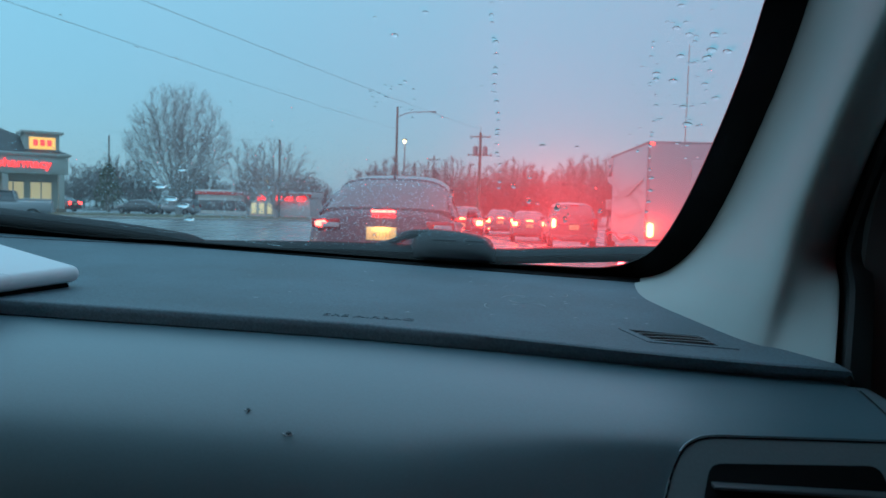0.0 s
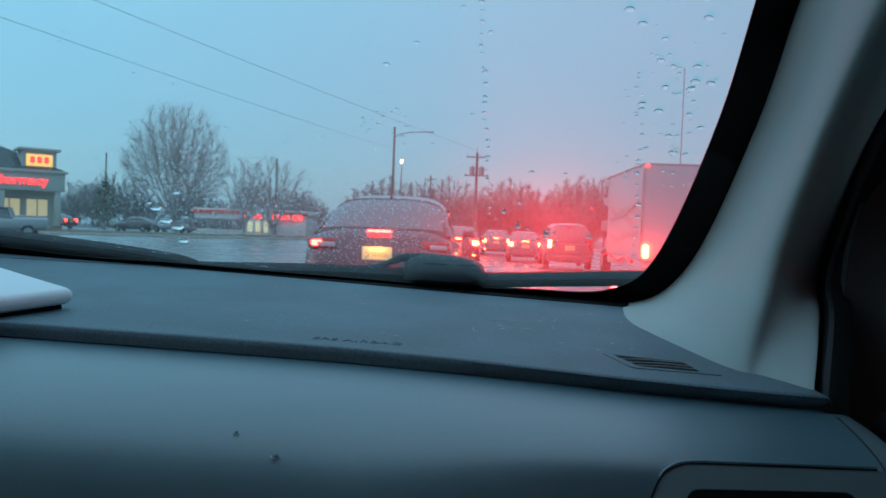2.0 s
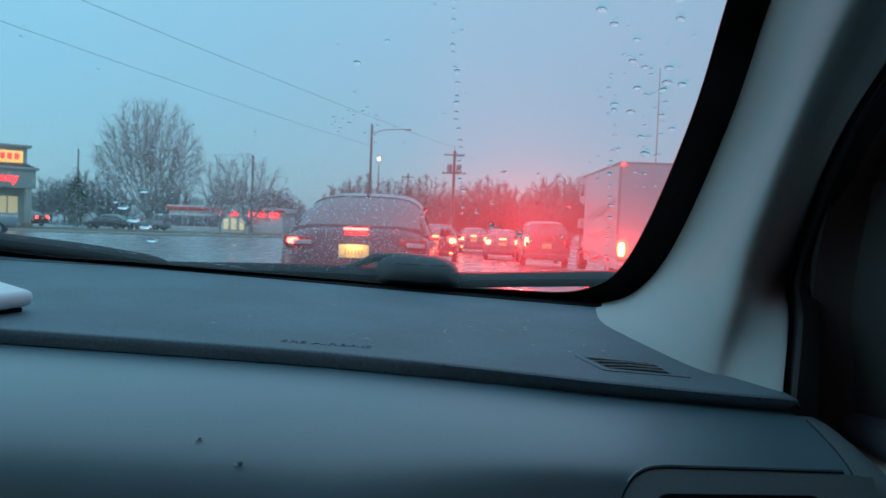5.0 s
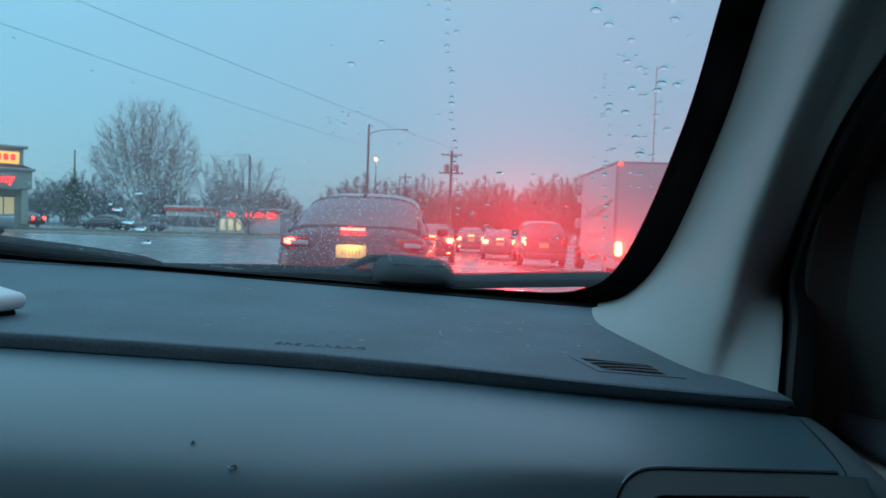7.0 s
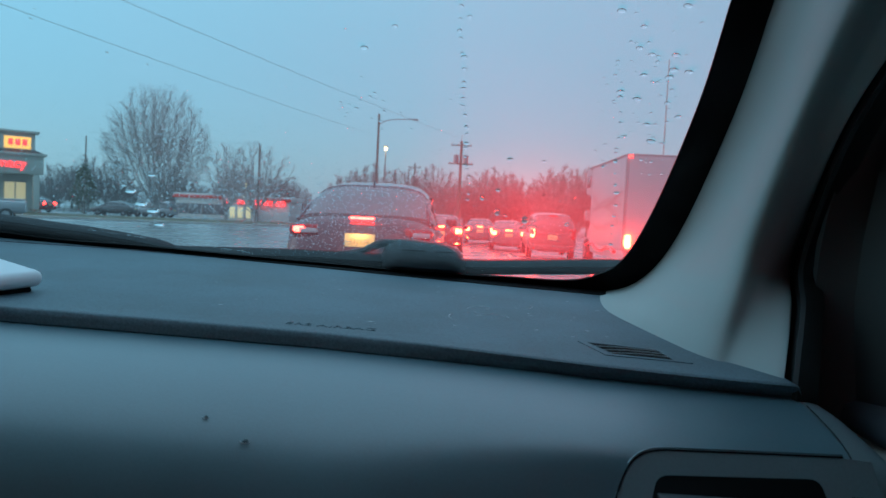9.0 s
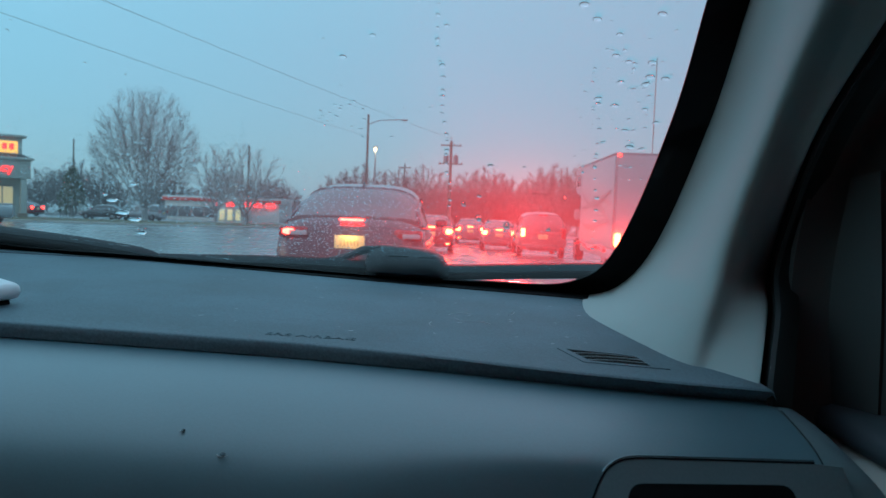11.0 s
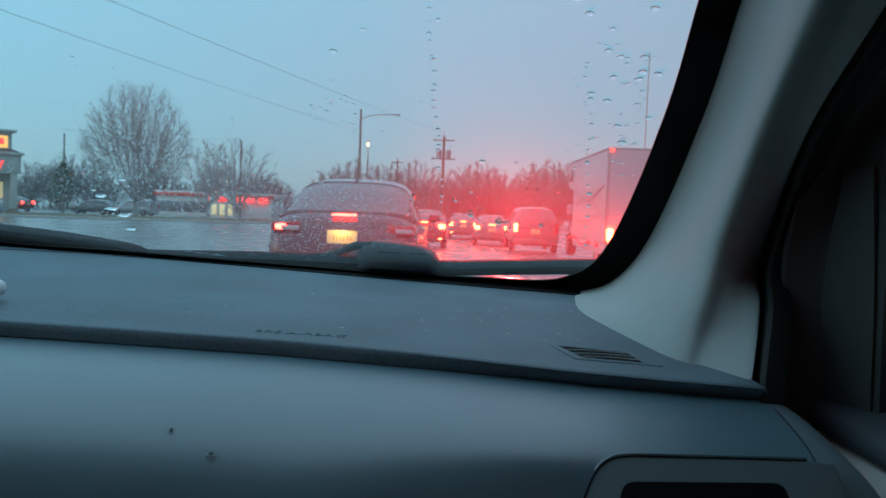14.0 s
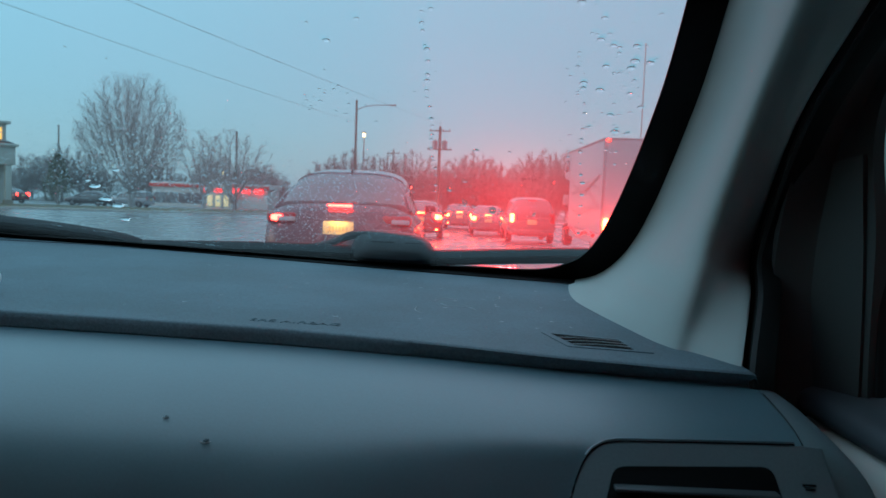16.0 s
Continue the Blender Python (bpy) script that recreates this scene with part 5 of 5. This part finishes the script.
def cobra_arm(pole, z, reach, lit=False):
    pts = catmull([(0, 0, z - 0.5), (reach * 0.35, 0, z - 0.05), (reach, 0, z + 0.1)], 6)
    a = part("lamp_arm", tube(pts, 0.045, 8), STEEL, pole)
    part("lamp_head", box((0.7, 0.26, 0.14), (reach + 0.25, 0, z + 0.08), 0.05, None, 3), STEEL, a)


lamp_pole = utility_pole((-10.15, 74.8, ground_z(74.8)), 11.6, 0.15, "tall wooden utility pole with an unlit street lamp arm")
cobra_arm(lamp_pole, 11.1, 3.4)
tp = utility_pole((-1.9, 85, ground_z(85) - 0.6), 11.0, 0.22, "wooden utility pole with crossarms and transformers", arms=((10.5, 2.4), (8.4, 2.8)))
part("top_pin", cyl(0.03, 0.8, (0, 0, 11.3), None, None, 8), STEEL, tp)
for s in (-1, 1):
    tr = part("transformer", cyl(0.30, 1.0, (s * 0.55, -0.1, 8.9), None, None, 16, 0.05), STEEL, tp, "grey transformer can")
    part("bushing", cyl(0.05, 0.35, (s * 0.55, -0.1, 9.5), 0.03, None, 8), CONCRETE, tr)
utility_pole((-50.7, 94, ground_z(94)), 10.0, 0.13, "thin distant wooden utility pole")
utility_pole((-25.1, 84.5, ground_z(84.5)), 9.0, 0.14, "plain wooden utility pole behind the trees")
utility_pole((-10.1, 120, ground_z(120)), 10.6, 0.15, "thin distant wooden utility pole", ((9.9, 2.0),))
near_pole = utility_pole((-18, 5, 0), 10.5, 0.16, "wooden roadside utility pole with a street lamp arm")
cobra_arm(near_pole, 9.6, 2.6)
utility_pole((10.0, 40.5, ground_z(40.5)), 10.6, 0.04, "slim roadside utility pole beyond the truck", steel=True)


def wire(a, b, sag, r=0.018, group="overhead wires"):
    pts = [Vector(a).lerp(Vector(b), k / 30) - Vector((0, 0, sag * 4 * (k / 30) * (1 - k / 30))) for k in range(31)]
    w = part("overhead_wire", tube(pts, r, 6), CABLE)
    tagged(w, "black overhead power wire strung between poles", "wire", group)


wire((-18, 5, 7.1), (-10.15, 74.8, 8.5), 0.25, 0.008)
wire((-18, 5, 8.3), (-1.9, 85, 9.6), 0.25, 0.009)
wire((-50.7, 94, 9.3), (-25.1, 84.5, 8.0), 0.4, 0.008)


def street_light(at, height):
    s = thing("street_light", at, 0, "lit street light on a tall slim steel mast", "street lamp")
    part("mast", tube([(0, 0, -0.2), (0, 0, height)], 0.09, 10, 0.06), STEEL, s)
    h = part("head", box((0.40, 0.30, 0.22), (0, 0, height + 0.05), 0.06, None, 3), STEEL, s)
    part("lens", cyl(0.10, 0.30, (0, -0.05, height - 0.18), 0.17, None, 16, 0.03), WARM_LAMP, h, "glowing warm lens")
    l = new("street_lamp_light", bpy.data.lights.new("street_lamp_light", "POINT"))
    l.data.energy, l.data.color, l.data.shadow_soft_size = 50, (1, 0.8, 0.5), 0.2
    l.location = (at[0], at[1] - 0.6, at[2] + height - 0.3)


street_light((-8.72, 70, ground_z(70)), 7.8)
street_light((-35.20, 112, ground_z(112)), 5.58)


def traffic_signal(at, top):
    s = thing("traffic_signal", at, 0, "traffic signal showing red on a steel mast arm", "traffic light")
    part("mast", tube([(5.0, 0, -0.2), (5.0, 0, top + 1.0)], 0.14, 10, 0.10), STEEL, s)
    part("arm", tube([(5.0, 0, top + 0.7), (-3.4, 0, top + 0.9)], 0.09, 8, 0.05), STEEL, s)
    for x in (0.0, 3.0):
        h = part("signal_head", box((0.36, 0.26, 1.05), (x, -0.1, top + 0.1), 0.04), BLACK, s, "black signal housing")
        part("red_lens", cyl(0.14, 0.05, (x, -0.25, top + 0.42), None, Matrix.Rotation(radians(90), 4, "X"), 16), HOT_LAMP, h)
        part("amber_lens", cyl(0.13, 0.05, (x, -0.25, top + 0.1), None, Matrix.Rotation(radians(90), 4, "X"), 16), BLACK, h)
        part("green_lens", cyl(0.13, 0.05, (x, -0.25, top - 0.22), None, Matrix.Rotation(radians(90), 4, "X"), 16), BLACK, h)
    part("street_sign", box((2.6, 0.05, 0.42), (-3.6, -0.1, top + 0.75), 0.02), DARK_PLASTIC, s, "dark street name board")


traffic_signal((14.7, 110, ground_z(110)), 5.2)


# ---------- buildings ----------
def pharmacy():
    b = thing("pharmacy_building", (-35.4, 58.5, ground_z(59)), 41, "pale pharmacy building with red lit sign and dark roof", "building")
    # local x runs along the front from the corner at 0 towards -x
    part("wall", box((9.0, 12.0, 3.6), (-4.5, 7.2, 1.8), 0.02), STUCCO, b)
    part("fascia", box((9.6, 13.0, 1.5), (-4.5, 6.2, 4.0), 0.05), STUCCO, b, "deep pale fascia band")
    part("cornice", box((10.0, 13.4, 0.22), (-4.5, 6.2, 4.82), 0.05), STUCCO, b)
    bm = bmesh.new()
    vs = [bm.verts.new(v) for v in ((0.4, -0.4, 4.9), (0.4, 12.8, 4.9), (-12, 12.8, 4.9), (-12, -0.4, 4.9), (-5, 6.2, 7.6), (-12, 6.2, 7.6))]
    for f in ((0, 1, 4), (1, 2, 5, 4), (2, 3, 5), (3, 0, 4, 5), (0, 3, 2, 1)):
        bm.faces.new([vs[i] for i in f])
    part("roof", bm, ROOF, b, "dark hipped shingle roof", 0)
    for x in (-0.2, -4.2):
        c = part("column", box((0.45, 0.45, 3.3), (x, 0.0, 1.65), 0.03), STUCCO, b)
        part("plinth", box((0.65, 0.65, 0.5), (x, 0.0, 0.25), 0.04), BRICK_WALL, c)
    for k in range(4):
        w = part("window", box((1.5, 0.1, 2.2), (-1.5 - 2.0 * k, 1.17, 1.5), 0.01), SHOP_LIGHT, b, "lit shop window")
        part("frame", box((1.62, 0.06, 0.10), (-1.5 - 2.0 * k, 1.10, 2.65), 0.01), STEEL, w)
        part("mullion", box((0.08, 0.06, 2.2), (-1.5 - 2.0 * k, 1.10, 1.5), 0.01), STEEL, w)
    s = part("sign", box((0.9, 0.12, 0.85), (-7.9, -0.36, 4.0), 0.2, None, 3), SIGN_RED, b, "glowing red sign shapes")
    for k in range(2):
        part("sign_shape", box((0.8, 0.12, 0.85), (-6.9 + 0.95 * k, -0.36, 4.0), 0.25, None, 3), SIGN_RED, s)
    words = text_mesh("pharmacy", 1.0, 0.05)
    bmesh.ops.transform(words, matrix=Matrix.Translation((-2.9, -0.34, 4.05)) @ Matrix.Rotation(radians(90), 4, "X"), verts=words.verts)
    part("sign_lettering", words, SIGN_RED, s, "glowing red lettering", 0)
    # small lit gable box over the corner
    g = part("gable_box", box((2.5, 2.5, 1.7), (-1.5, 1.6, 5.7), 0.03), STUCCO, b)
    part("gable_cap", box((3.1, 3.1, 0.22), (-1.5, 1.6, 6.62), 0.06), STUCCO, g)
    part("gable_sign", box((1.9, 0.06, 0.95), (-1.5, 0.33, 5.75), 0.02), SIGN_AMBER, g, "glowing amber sign panel")
    for k in range(3):
        part("gable_mark", box((0.34, 0.04, 0.5), (-2.0 + 0.5 * k, 0.29, 5.78), 0.08, None, 2), SIGN_RED, g)
    # corner tower with a large sign
    t = part("tower", box((6.6, 6.6, 9.0), (-12.5, 3.4, 4.5), 0.05), STUCCO, b, "pale square corner tower")
    part("tower_cap", box((7.6, 7.6, 0.45), (-12.5, 3.4, 9.1), 0.10), STUCCO, t)
    part("tower_sign", box((4.6, 0.1, 3.4), (-12.5, 0.05, 6.9), 0.03), SIGN_AMBER, t, "large glowing amber sign panel")
    for k in range(3):
        part("tower_mark", box((1.0, 0.08, 1.2), (-13.8 + 1.3 * k, -0.02, 7.4), 0.3, None, 3), SIGN_RED, t)
    part("canopy", box((6.0, 2.4, 0.8), (-12.5, -1.2, 3.6), 0.1), DARK_PLASTIC, b, "dark entrance canopy")
    l = part("long_wing", box((22, 12, 4.2), (-27, 8.0, 2.1), 0.05), BRICK_WALL, b, "long tan brick wing")
    part("wing_roof", box((23, 13, 0.5), (-27, 8.0, 4.45), 0.1), ROOF, l)
    part("light_strip", box((18, 0.2, 0.35), (-26, 1.8, 3.0), 0.02), glow("lit_canopy_strip", (1.0, 0.72, 0.30), 3.0), l, "glowing yellow canopy light strip")


pharmacy()


def hedge(at, turn, size, seed):
    rng = random.Random(seed)
    h = thing("hedge", at, turn, "low clipped dark green hedge beside the building", "hedge")
    bm = bmesh.new()
    for k in range(2600):
        p = Vector((rng.uniform(-0.5, 0.5) * size[0], rng.uniform(-0.5, 0.5) * size[1], size[2] * rng.random() ** 0.6))
        s = rng.uniform(0.06, 0.14)
        d1 = Vector((rng.uniform(-1, 1), rng.uniform(-1, 1), rng.uniform(-0.3, 1))).normalized() * s
        d2 = Vector((rng.uniform(-1, 1), rng.uniform(-1, 1), rng.uniform(-1, 1))).normalized() * s * 0.6
        bm.faces.new([bm.verts.new(q) for q in (p, p + d1 + d2, p + d1 * 1.6, p + d1 - d2)])
    part("leaves", bm, HEDGE, h, "", 0)
    part("core", box((size[0] * 0.92, size[1] * 0.85, size[2] * 0.8), (0, 0, size[2] * 0.4), 0.15, None, 2), HEDGE, h)


hedge((-38.5, 52.5, ground_z(53)), 41, (8, 1.6, 1.1), 3)


def fuel_shop():
    s = thing("roadside_shop", (-43.2, 130, ground_z(130)), 0, "low white roadside shop with red lit signs", "building")
    part("wall", box((20.5, 9, 3.6), (0, 4.5, 1.8), 0.03), STORE_WHITE, s)
    part("fascia", box((21.2, 9.6, 0.9), (0, 4.4, 3.85), 0.05), STORE_WHITE, s)
    part("red_band", box((21.3, 0.06, 0.60), (0, -0.43, 3.72), 0.01), STORE_RED, s, "red band along the fascia")
    e = part("entrance_block", box((4.6, 1.6, 4.6), (2.0, -0.9, 2.3), 0.05), STUCCO, s, "taller lit entrance block")
    for x in (0.6, 2.0, 3.4):
        part("entrance_glass", box((0.9, 0.1, 1.9), (x, -1.72, 1.25), 0.02), SHOP_LIGHT, e, "warm lit entrance glass")
    for k, (x, w) in enumerate(((-0.2, 1.6), (2.0, 1.5), (4.2, 2.4), (6.6, 1.4), (8.8, 1.5))):
        part("sign", box((w, 0.12, 0.75), (x, -1.80 if 0 < k < 2 else -0.55, 3.1), 0.2, None, 3), SIGN_RED, s, "glowing red sign shape")
    for k in range(5):
        w = part("window", box((2.2, 0.1, 1.8), (-9.0 + 1.9 * k * 1.2, -0.02, 1.5), 0.02), SHOP_GLASS, s)
        part("frame", box((2.3, 0.05, 0.1), (-9.0 + 1.9 * k * 1.2, -0.06, 2.45), 0.01), STEEL, w)


fuel_shop()
car("sedan", (-43.5, 74, ground_z(74)), 78, RED_PAINT, "dark red car parked beyond the grass", lit=(1, 0, 1), group="parked cars", lamp=RED_LAMP)
car("sedan", (-36.0, 77, ground_z(77)), 95, GREY_PAINT, "grey car parked beyond the grass", lit=(0, 0, 0), group="parked cars")
car("suv", (-33.0, 80, ground_z(80)), 85, WHITE_PAINT, "white sport utility car parked beyond the grass", "suv", (0, 0, 0), group="parked cars")
